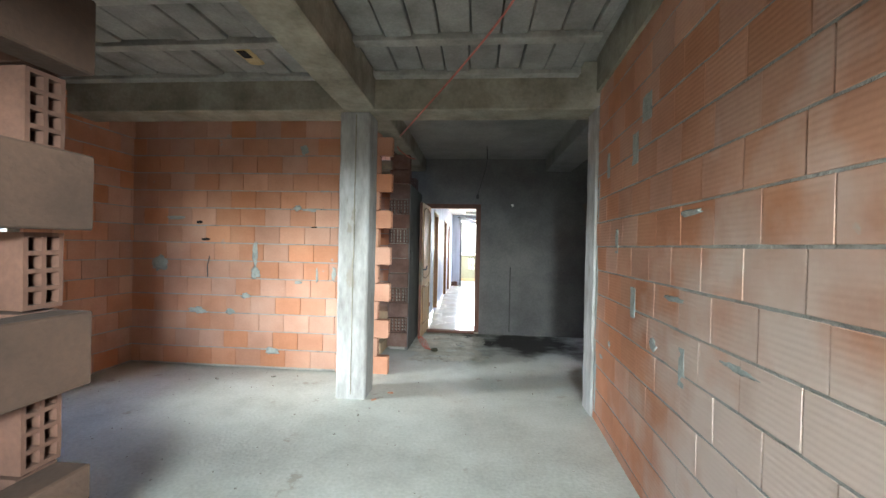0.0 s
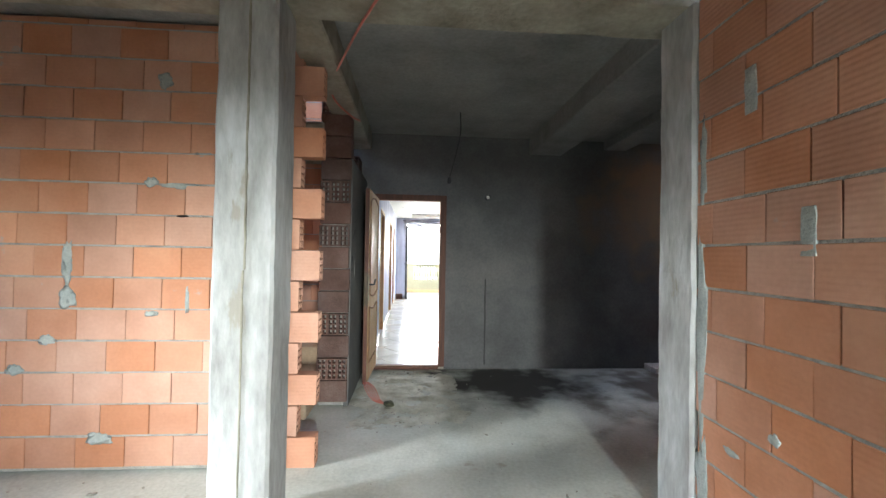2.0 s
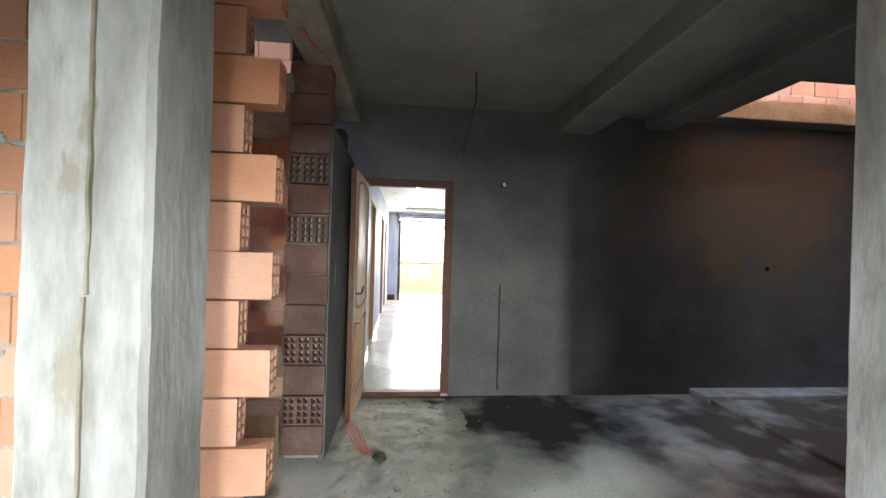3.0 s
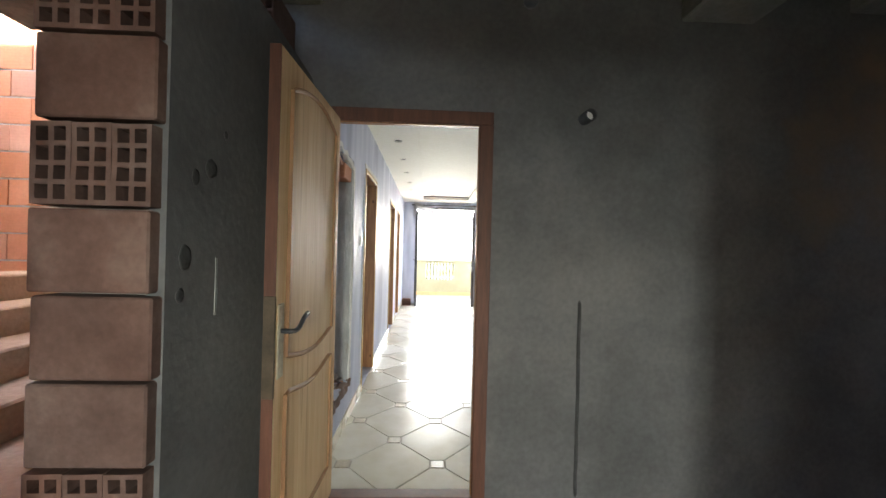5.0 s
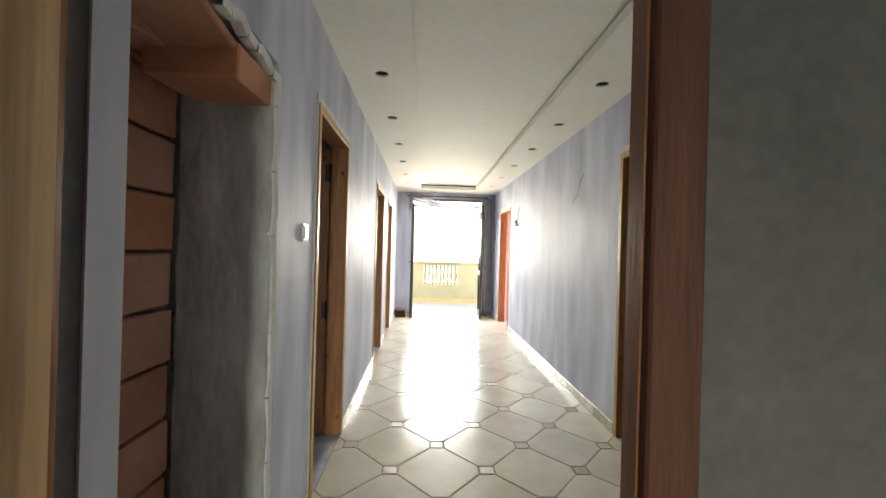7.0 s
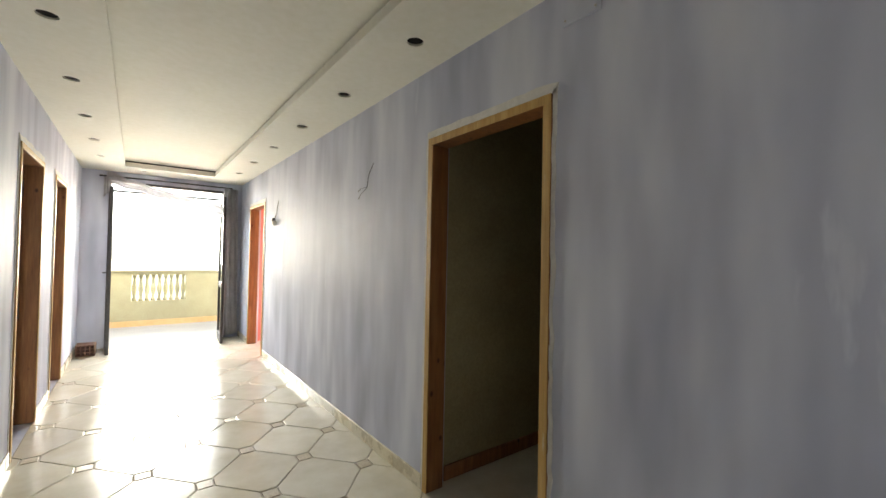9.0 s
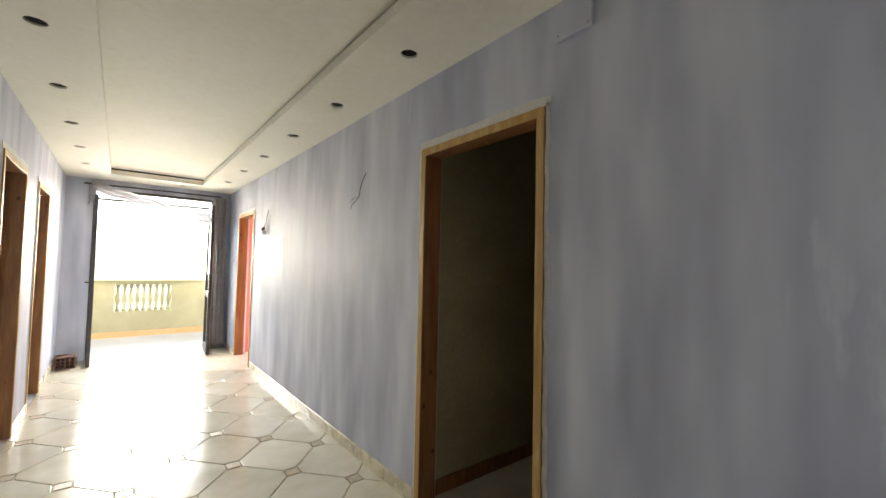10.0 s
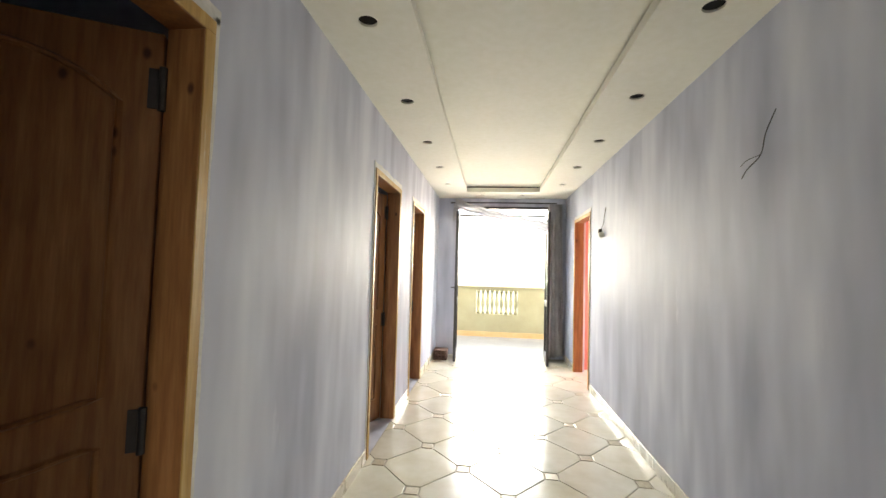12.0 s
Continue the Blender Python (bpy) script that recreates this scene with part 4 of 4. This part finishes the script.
# red cable, hanging lamp wire, ceiling cut-out and floor cables
solid("red_cable", tube(spline([(0.16, 2.15, 3.05), (0.03, 2.62, 3.0), (-0.26, 3.2, 2.91), (-0.76, 3.95, 2.705), (-1.02, 4.6, 2.73), (-1.16, 5.0, 2.775), (-1.20, 5.15, 2.775), (-1.18, 5.27, 2.71), (-1.08, 5.46, 2.655), (-1.02, 5.6, 2.66)]), 0.008), RED_CABLE,
      "thin red electric cable slung under the ceiling", "cable", smooth=True)
pend = solid("lamp_wire", tube(spline([(-0.036, 6.09, 2.955), (-0.03, 6.09, 2.75), (-0.08, 6.02, 2.5), (-0.155, 5.905, 2.22)]), 0.006), DARK_METAL, "dark lamp wire hanging from the hall ceiling", "cable", smooth=True)
part("lamp_socket", turned([(0.012, 0.0), (0.022, 0.01), (0.022, 0.055), (0.014, 0.07), (0.008, 0.075)]), DARK_METAL, pend, "black bulb socket", m=pose(-0.157, 5.903, 2.155), smooth=True)
cut = thing("ceiling_cutout", "broken hole in the ceiling blocks with yellow foam", "ceiling hole")
part("foam", ragged(fine_box(-2.16, -2.02, 3.10, 3.48, 3.022, 3.046, 0.05, 0.0, 0), 0.01, 3, 0.05), material("yellowed_foam", [(0.45, 0.32, 0.14), (0.58, 0.46, 0.26)], 0.9, 9, bump=0.6), cut)
# black box paints the shade of a gap in the ceiling
part("gap_shade", boxes([(-2.12, -2.05, 3.2, 3.32, 3.010, 3.016)]), DARK, cut)
for i in range(5):
    solid("floor_cable", tube(spline([(-0.99 + 0.012 * i, 6.02, 0.13), (-0.95 + 0.02 * i, 5.93, 0.07 + 0.008 * i), (-0.86 + 0.016 * i, 5.80, 0.02), (-0.76 + 0.01 * i, 5.72, 0.016)]), 0.0045), RED_CABLE, "pinkish cable stub coming out of the floor", "cable", "cable stubs by the door", smooth=True)
bm = bmesh.new()
bmesh.ops.create_icosphere(bm, subdivisions=2, radius=0.045)
bmesh.ops.scale(bm, vec=(1.4, 0.9, 0.7), verts=bm.verts)
solid("cable_tape", ragged(bm, 0.012, 3, 0.05), EARTH, "brown wad of tape round the cable ends", "tape").matrix_world = pose(-0.71, 5.68, 0.03, 0, 0, -40)

# wall fittings
hole = thing("wall_pipe", "short pipe end through the grey wall", "pipe")
pp = bmesh.new()
rings = []
for r, d in ((0.034, 0.0), (0.034, 0.085), (0.026, 0.085), (0.026, 0.004)):
    rings.append([pp.verts.new((r * math.cos(2 * math.pi * k / 20), r * math.sin(2 * math.pi * k / 20), d)) for k in range(20)])
for a, b2 in zip(rings, rings[1:]):
    for k in range(20):
        pp.faces.new((a[k], a[(k + 1) % 20], b2[(k + 1) % 20], b2[k]))
part("sleeve", pp, DARK_METAL, hole, "black plastic sleeve", m=pose(0.415, 6.95, 2.172, 90, 0, 5), smooth=True)
# white disc paints the daylight seen through the pipe
part("bore", turned([(0.0265, 0.0), (0.0265, 0.005), (0.02, 0.006)], 20), PLASTIC, hole, "white disc painted for daylight through the bore", m=pose(0.419, 6.905, 2.172, 90, 0, 5))

# raised black disc paints the shade of a drilled hole
spot = turned([(0.026, 0.0), (0.026, 0.004), (0.012, 0.005)])
part("drill_hole", spot, DARK, wall_door, "small black disc painted as a drilled hole's shade", m=pose(3.416, 6.95, 1.38, 90))
# flat dark blots paint the shade of cavities in the render
for k, (y, z, w, h) in enumerate(((5.92, 1.64, 0.035, 0.03), (5.84, 1.60, 0.02, 0.025), (6.0, 1.76, 0.012, 0.014), (5.80, 1.38, 0.03, 0.035), (5.78, 1.28, 0.02, 0.02))):
    bm = bmesh.new()
    bmesh.ops.create_icosphere(bm, subdivisions=2, radius=1.0)
    for v in bm.verts:
        v.co = Vector((v.co.x * 0.0018, v.co.y * w, v.co.z * h * (1 + 0.4 * noise.noise(v.co * 2 + Vector((k, 0, 0))))))
    part("plaster_cavity_shade", bm, CHASE, wall_stub, "flat dark blot painted as a cavity's shade in the render", m=pose(-1.094, y, z), smooth=True)
part("chalk_mark", ragged(fine_box(-1.097, -1.0925, 5.955, 5.968, 1.20, 1.375, 0.03, 0.0, 0, 0.0005), 0.003, 1, 0.05), SMEAR, wall_stub, "short pale plaster mark")

# trampled mortar crust in front of the door
crust = bmesh.new()
bmesh.ops.create_grid(crust, x_segments=60, y_segments=84, size=1.0)
for v in crust.verts:
    x, y = -0.52 + 0.62 * v.co.x, 6.02 + 0.9 * v.co.y
    q = Vector((x, y, 0))
    edge = max(0.0, 1 - (max(abs(v.co.x), abs(v.co.y)) + 0.25 * noise.noise(q * 3)) ** 3)
    lump = 0.5 + 0.5 * noise.noise(q * 7) + 0.45 * abs(noise.noise(q * 16)) + 0.25 * noise.noise(q * 38)
    v.co = Vector((x, y, -0.013 + 0.040 * edge * lump))
structure("floor_crust", crust, material("trampled_mortar", [(0.32, 0.31, 0.25), (0.47, 0.46, 0.39), (0.60, 0.59, 0.52)], 0.78, 5, bump=0.9, fine=60, rough_var=0.12), "trampled crust of dried mortar and dirt before the door", "dirt", smooth=True)

# grit and rubble on the cement
random.seed(11)
grit = bmesh.new()
for i in range(420):
    if i < 260:
        x, y = random.gauss(-0.55, 0.3), random.uniform(5.2, 6.9)
    else:
        x, y = random.uniform(-4.0, 0.75), random.uniform(1.2, 5.2)
    if x < -1.05 and y > 4.5:
        continue
    r = random.uniform(0.003, 0.009) * (2.2 if random.random() < 0.05 else 1)
    st = bmesh.ops.create_icosphere(grit, subdivisions=1, radius=r, matrix=pose(x, y, r * 0.35, random.uniform(0, 90), 0, random.uniform(0, 180)) @ Matrix.Diagonal((1.3, 0.9, 0.6, 1)))
solid("floor_grit", grit, STONE, "scattered grit and mortar crumbs on the cement", "grit", kind="stuff")
for x, y, a in ((-2.35, 4.35, 12), (-2.9, 4.2, -30), (-1.1, 3.85, 40), (-0.98, 4.05, 0)):
    bm = boxes([(-0.025, 0.025, -0.012, 0.012, 0, 0.012)], 0.004)
    solid("mortar_lump", ragged(bm, 0.008, x, 0.03), STONE if x < -2 else BRICK, "small broken chip lying on the floor", "chip").matrix_world = pose(x, y, 0.0, 0, 0, a)

# ---------------------------------------------------------------- things: corridor
sw = thing("light_switch", "white double light switch on the lilac wall", "switch")
part("plate", boxes([(CX0, CX0 + 0.009, 8.345, 8.43, 1.43, 1.52)], 0.004), PLASTIC, sw)
part("rocker", boxes([(CX0 + 0.009, CX0 + 0.016, 8.36, 8.386, 1.445, 1.505)], 0.003), PLASTIC, sw)
part("rocker", boxes([(CX0 + 0.009, CX0 + 0.016, 8.389, 8.415, 1.445, 1.505)], 0.003), PLASTIC, sw)
bulb = thing("wall_bulb", "bare white bulb hanging from wall wires", "bulb")
part("wire", tube(spline([(0.998, 12.72, 2.12), (0.985, 12.73, 2.03), (0.99, 12.78, 1.96), (0.975, 12.83, 1.88)]), 0.004), DARK_METAL, bulb, smooth=True)
part("socket", turned([(0.01, 0.0), (0.02, 0.008), (0.02, 0.05), (0.012, 0.055)]), DARK_METAL, bulb, m=pose(0.97, 12.84, 1.855, 30, 0, 0), smooth=True)
part("glass_bulb", turned([(0.012, 0.0), (0.02, 0.015), (0.031, 0.04), (0.031, 0.055), (0.02, 0.075), (0.005, 0.082)]), PLASTIC, bulb, "white lamp bulb", m=pose(0.965, 12.86, 1.86, 110, 0, 20), smooth=True)
solid("wire_stub", tube(spline([(0.998, 10.16, 2.155), (0.975, 10.19, 2.06), (0.985, 10.24, 1.98), (0.97, 10.31, 1.93), (0.98, 10.37, 1.90)]), 0.0025), DARK_METAL, "loose dark wire sticking out of the wall", "wire", smooth=True)
solid("wire_stub", tube(spline([(0.985, 10.24, 1.98), (0.965, 10.30, 1.97), (0.97, 10.36, 1.955)]), 0.002), DARK_METAL, "loose dark wire sticking out of the wall", "wire", smooth=True)
pbox = thing("junction_cover", "painted square cover plate high on the wall", "cover plate")
part("cover", boxes([(0.985, 1.0, 8.27, 8.45, 2.43, 2.595)], 0.004), LILAC, pbox)
for y, z in ((8.29, 2.45), (8.43, 2.45)):
    part("screw", turned([(0.005, 0), (0.005, 0.003), (0.002, 0.004)], 8), STEEL, pbox, m=pose(0.985, y, z, 0, -90))
solid("hollow_brick", ragged(hollow_brick(0.23, 0.2, 0.145, 4, 3, 0.012), 0.003, 2), STUB_BRICK, "hollow clay brick lying by the balcony door", "brick").matrix_world = pose(-0.82, 14.74, CZ + 0.004, 0, 0, -90) @ pose(0, -0.2, 0)

# balcony door: dark metal leaves folded inward, glass above a solid panel


def balcony_leaf(m, w, label):
    th = thing("balcony_door", label, "door", m, "balcony door leaves")
    h, s = 2.26, 0.05
    for nm, r in (("stile", (0, s, -0.02, 0.02, 0, h)), ("stile", (w - s, w, -0.02, 0.02, 0, h)), ("rail", (s, w - s, -0.02, 0.02, 0, 0.12)), ("rail", (s, w - s, -0.02, 0.02, 0.85, 0.93)), ("rail", (s, w - s, -0.02, 0.02, h - 0.07, h))):
        part(nm, boxes([r], 0.003), DARK_METAL, th)
    part("glass_pane", boxes([(s, w - s, -0.003, 0.003, 0.93, h - 0.07)]), glass, th, "clear glass pane").visible_shadow = False
    part("glass_pane", boxes([(s, w - s, -0.003, 0.003, 0.12, 0.85)]), glass, th, "clear glass pane").visible_shadow = False
    part("handle", tube(spline([(w - 0.03, -0.02, 1.1), (w - 0.03, -0.06, 1.1), (w - 0.05, -0.065, 1.1), (w - 0.13, -0.065, 1.1)]), 0.009), DARK_METAL, th, "black lever handle", smooth=True)
    return th


balcony_leaf(pose(-0.73, 15.02, CZ + 0.01, 0, 0, -87), 0.60, "black metal framed glass balcony door folded open")
balcony_leaf(pose(0.70, 15.02, CZ + 0.01, 0, 0, -94), 0.60, "black metal framed glass balcony door folded open")
bf = thing("balcony_door_frame", "black metal frame of the balcony doorway", "door frame", kind="structure")
for nm, r in (("jamb", (-0.755, -0.725, 14.99, 15.06, CZ, 2.46)), ("jamb", (0.715, 0.745, 14.99, 15.06, CZ, 2.46)), ("head", (-0.725, 0.715, 14.99, 15.06, 2.43, 2.47)), ("transom", (-0.725, 0.715, 15.0, 15.05, 2.31, 2.34))):
    part(nm, boxes([r], 0.003), DARK_METAL, bf)


def cloth(fn, nu, nv):
    bm = bmesh.new()
    g = [[bm.verts.new(fn(i / nu, j / nv)) for j in range(nv + 1)] for i in range(nu + 1)]
    for i in range(nu):
        for j in range(nv):
            bm.faces.new((g[i][j], g[i + 1][j], g[i + 1][j + 1], g[i][j + 1]))
    bmesh.ops.solidify(bm, geom=list(bm.faces), thickness=0.003)
    return bm


rod = solid("curtain_rod", tube([(-0.86, 14.93, 2.52), (0, 14.93, 2.525), (0.84, 14.93, 2.52)], 0.011), DARK_METAL, "thin dark curtain rod over the balcony doorway", "curtain rod", smooth=True)
for x in (-0.8, 0.8):
    part("bracket", boxes([(x - 0.008, x + 0.008, 14.93, 15.0, 2.51, 2.53)]), DARK_METAL, rod)
solid("curtain", cloth(lambda u, v: (0.71 + 0.2 * u + 0.05 * u * (1 - v) + 0.012 * math.sin(31 * u + 2 * v), 14.88 + 0.035 * math.sin(26 * u + 1.5 * v) - 0.05 * (1 - v) * u, 2.50 - (2.42 - 0.06 * u) * (1 - v)), 40, 24), CURTAIN,
      "grey curtain hanging gathered beside the balcony door", "curtain", smooth=True)
solid("curtain_swag", cloth(lambda u, v: (-0.78 + 1.52 * u, 14.90 + 0.02 * math.sin(14 * v + 3 * u), 2.50 - 0.38 * u ** 1.15 - 0.035 * math.sin(math.pi * u) + (0.17 - 0.04 * math.sin(math.pi * u)) * (v - 0.5) + 0.01 * math.sin(30 * u)), 40, 8), CURTAIN,
      "thin grey curtain slung diagonally across the doorway", "curtain", smooth=True)
solid("curtain_tail", cloth(lambda u, v: (-0.81 + 0.09 * u, 14.91 + 0.015 * math.sin(20 * u), 2.51 - 0.3 * (1 - v) * (1 - 0.4 * u)), 14, 10), CURTAIN, "short bunched end of a grey curtain", "curtain", smooth=True)

# ---------------------------------------------------------------- pieces: bricks, tiles, skirting
random.seed(3)


def course_wall(parent, length, height, m, offsets=(0.1, 0.25), first=0.029, row_h=0.2042, mat=None, depth=0.05):
    """Lay stretchers on a wall face: x along the wall, y into it, z up; mortar beds between the rows, upright joints left open."""
    cut_mesh = {}
    mat = mat or BRICK
    n = int((height - first) / row_h) + 1
    for k in range(-1 if first > 0.05 else 0, n):
        z = first + row_h * k
        x = offsets[k % len(offsets)] % 0.30 - 0.30
        low = max(z + 0.006, 0.0)
        zt = min(z + row_h - 0.006, height) - low
        if zt < 0.03:
            continue
        while x < length - 0.02:
            wob = random.choice((-0.0015, 0.0, 0.002))
            a, b2 = max(x + 0.0030 + wob, 0), min(x + 0.2985, length)
            x += 0.30
            if b2 - a < 0.03:
                continue
            key = (round(b2 - a, 3), round(zt, 3))
            if key not in cut_mesh:
                cut_mesh[key] = mesh_of("brick", ragged(boxes([(0, b2 - a, 0, depth, 0, zt)], 0.002), 0.0015, b2), mat)
            lay(cut_mesh[key], parent, m @ pose(a, random.uniform(-0.0012, 0.0008), low + random.uniform(-0.0015, 0.0015), random.uniform(-0.4, 0.4), random.uniform(-0.3, 0.3), random.uniform(-0.12, 0.12)))
        if k >= 0:
            bed = bmesh.new()
            steps = int(length / 0.07)
            rings = []
            for i in range(steps + 1):
                u = length * i / steps
                q = Vector((u / 0.11, k * 3.7, 0.0))
                out = 0.0045 - 0.007 * max(0.0, noise.noise(q))
                lo, hi = -0.008 + 0.004 * noise.noise(q * 1.7), 0.008 + 0.006 * noise.noise(q * 2.1 + Vector((9, 0, 0)))
                rings.append([bed.verts.new((u, y, z + h)) for y, h in ((0.04, lo), (out, lo), (out, hi), (0.04, hi))])
            for r0, r1 in zip(rings, rings[1:]):
                for j in range(3):
                    bed.faces.new((r0[j], r1[j], r1[j + 1], r0[j + 1]))
            part("mortar_bed", bed, MORTAR, parent, m=m)


BACK_JOINTS = (2.216, 2.062, 2.194, 2.087, 2.204, 2.119, 2.236, 2.127, 2.25, 2.134, 2.279, 2.142, 2.27, 2.12)
SIDE_JOINTS = (0.0, 0.13, 0.01, 0.138, 0.01, 0.101, 0.01, 0.105, 0.294, 0.088, 0.0, 0.1, 0.28, 0.1)
course_wall(wall_left_back, 2.80, 2.93, pose(-4.26, 4.60, 0.0), BACK_JOINTS)
course_wall(wall_right, 5.2, 2.86, Matrix.Identity(4), SIDE_JOINTS, first=0.0785, row_h=0.2035, mat=LIT_PATCH_BRICK)
course_wall(wall_side, 1.2, 2.95, Matrix.Translation((-4.25, 3.42, 0)) @ Matrix.Rotation(radians(90), 4, "Z"))
for k in range(14):
    z = 0.005 + 0.2075 * k
    if z > 2.72:
        continue
    long = (k % 2 == 0)
    x = -1.14 - 0.298 if long else -1.26 - 0.298
    lay(tooth, wall_left_back, pose(x - 0.01 * math.sin(3 * k), 4.602 + 0.004 * math.sin(5 * k), z, 0, 0, 0.8 * math.sin(7 * k)))
    if long:
        lay(stretcher, wall_left_back, pose(x - 0.31, 4.601, z))
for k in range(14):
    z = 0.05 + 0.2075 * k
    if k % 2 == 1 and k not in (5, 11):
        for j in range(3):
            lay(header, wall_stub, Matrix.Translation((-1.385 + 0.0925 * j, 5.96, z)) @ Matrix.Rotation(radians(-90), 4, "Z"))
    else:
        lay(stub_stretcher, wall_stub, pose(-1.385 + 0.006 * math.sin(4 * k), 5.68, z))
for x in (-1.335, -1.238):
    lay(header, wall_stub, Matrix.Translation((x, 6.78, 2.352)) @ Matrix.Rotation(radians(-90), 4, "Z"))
course_wall(wall_stair_near, 0.79, 5.5, pose(-2.15, 6.925, 0.0))
course_wall(wall_stair_back, 2.15, 5.5, pose(-4.3, 7.865, 0.0))
course_wall(shaft, 3.2, 2.0, pose(2.35, 7.09, 3.15))
course_wall(wall_stair_left, 3.2, 3.2, Matrix.Translation((-4.265, 4.72, 0)) @ Matrix.Rotation(radians(90), 4, "Z") )


def clip_poly(poly, x0, x1, y0, y1):
    for ax, lim, sgn in ((0, x0, 1), (0, x1, -1), (1, y0, 1), (1, y1, -1)):
        out = []
        for i, p in enumerate(poly):
            q = poly[(i + 1) % len(poly)]
            dp, dq = sgn * (p[ax] - lim), sgn * (q[ax] - lim)
            if dp >= 0:
                out.append(p)
            if (dp >= 0) != (dq >= 0):
                t = dp / (dp - dq)
                out.append((p[0] + t * (q[0] - p[0]), p[1] + t * (q[1] - p[1])))
        poly = out
        if len(poly) < 3:
            return []
    return poly


def slab_piece(poly, z0, z1, lip=0.004):
    bm = bmesh.new()
    cx = sum(p[0] for p in poly) / len(poly)
    cy = sum(p[1] for p in poly) / len(poly)
    low = [bm.verts.new((p[0], p[1], z0)) for p in poly]
    mid = [bm.verts.new((p[0], p[1], z1 - lip * 0.4)) for p in poly]
    top = []
    for p in poly:
        d = Vector((cx - p[0], cy - p[1]))
        d = d.normalized() * lip if d.length > lip else d * 0.3
        top.append(bm.verts.new((p[0] + d.x, p[1] + d.y, z1)))
    n = len(poly)
    for i in range(n):
        j = (i + 1) % n
        bm.faces.new((low[i], low[j], mid[j], mid[i]))
        bm.faces.new((mid[i], mid[j], top[j], top[i]))
    bm.faces.new(top)
    return bm


tiles = thing("floor_tiles", "glossy cream octagon floor tiles with brown insets", "floor", kind="structure")
HX, HY, OX, OY = 0.300, 0.327, 0.55, 10.567
g, c = 0.0035, 0.047
for i in range(-9, 5):
    for j in range(-12, 16):
        x, y = OX + i * HX, OY + j * HY
        if (i + j) % 2 == 0:
            u, v = HX - g * 1.4, HY - g * 1.4
            cx, cy = c, c
            poly = [(x + u - cx, y - cy), (x + u - cx, y + cy), (x + cx, y + v - cy), (x - cx, y + v - cy), (x - u + cx, y + cy), (x - u + cx, y - cy), (x - cx, y - v + cy), (x + cx, y - v + cy)]
            poly = clip_poly(poly, CX0 + 0.002, CX1 - 0.002, 7.02, 15.2)
            if poly:
                part("tile", slab_piece(poly, CZ - 0.012, CZ), TILE, tiles)
        else:
            e = c - 0.006
            poly = clip_poly([(x + e, y - e), (x + e, y + e), (x - e, y + e), (x - e, y - e)], CX0 + 0.002, CX1 - 0.002, 7.02, 15.2)
            if poly:
                part("inset", slab_piece(poly, CZ - 0.012, CZ - 0.0005, 0.003), DOT, tiles)

skirting_mesh = {}


def skirting(name, x, side, runs):
    th = thing(name, "cream glazed skirting tiles along the lilac wall", "baseboard", kind="structure")
    for y0, y1 in runs:
        y = y0
        while y < y1 - 0.02:
            l = min(0.33, y1 - y)
            key = (round(l, 3), side)
            if key not in skirting_mesh:
                a, b2 = (0.0, 0.012) if side > 0 else (-0.012, 0.0)
                skirting_mesh[key] = mesh_of("skirting_tile", boxes([(a, b2, 0.0, l - 0.004, 0, 0.088)], 0.003), SKIRT)
            ob = new("skirting_tile", skirting_mesh[key])
            ob.parent = th
            ob.matrix_basis = pose(x + random.uniform(-0.001, 0.001), y, CZ)
            y += 0.33


skirting("baseboard_left", CX0, 1, [(7.14, D1[0] - 0.02), (D1[1] + 0.02, D2[0] - 0.02), (D2[1] + 0.02, D3[0] - 0.02), (D3[1] + 0.02, 15.0)])
skirting("baseboard_right", CX1, -1, [(7.14, RD[0] - 0.02), (RD[1] + 0.02, RED[0] - 0.02), (RED[1] + 0.02, 15.0)])
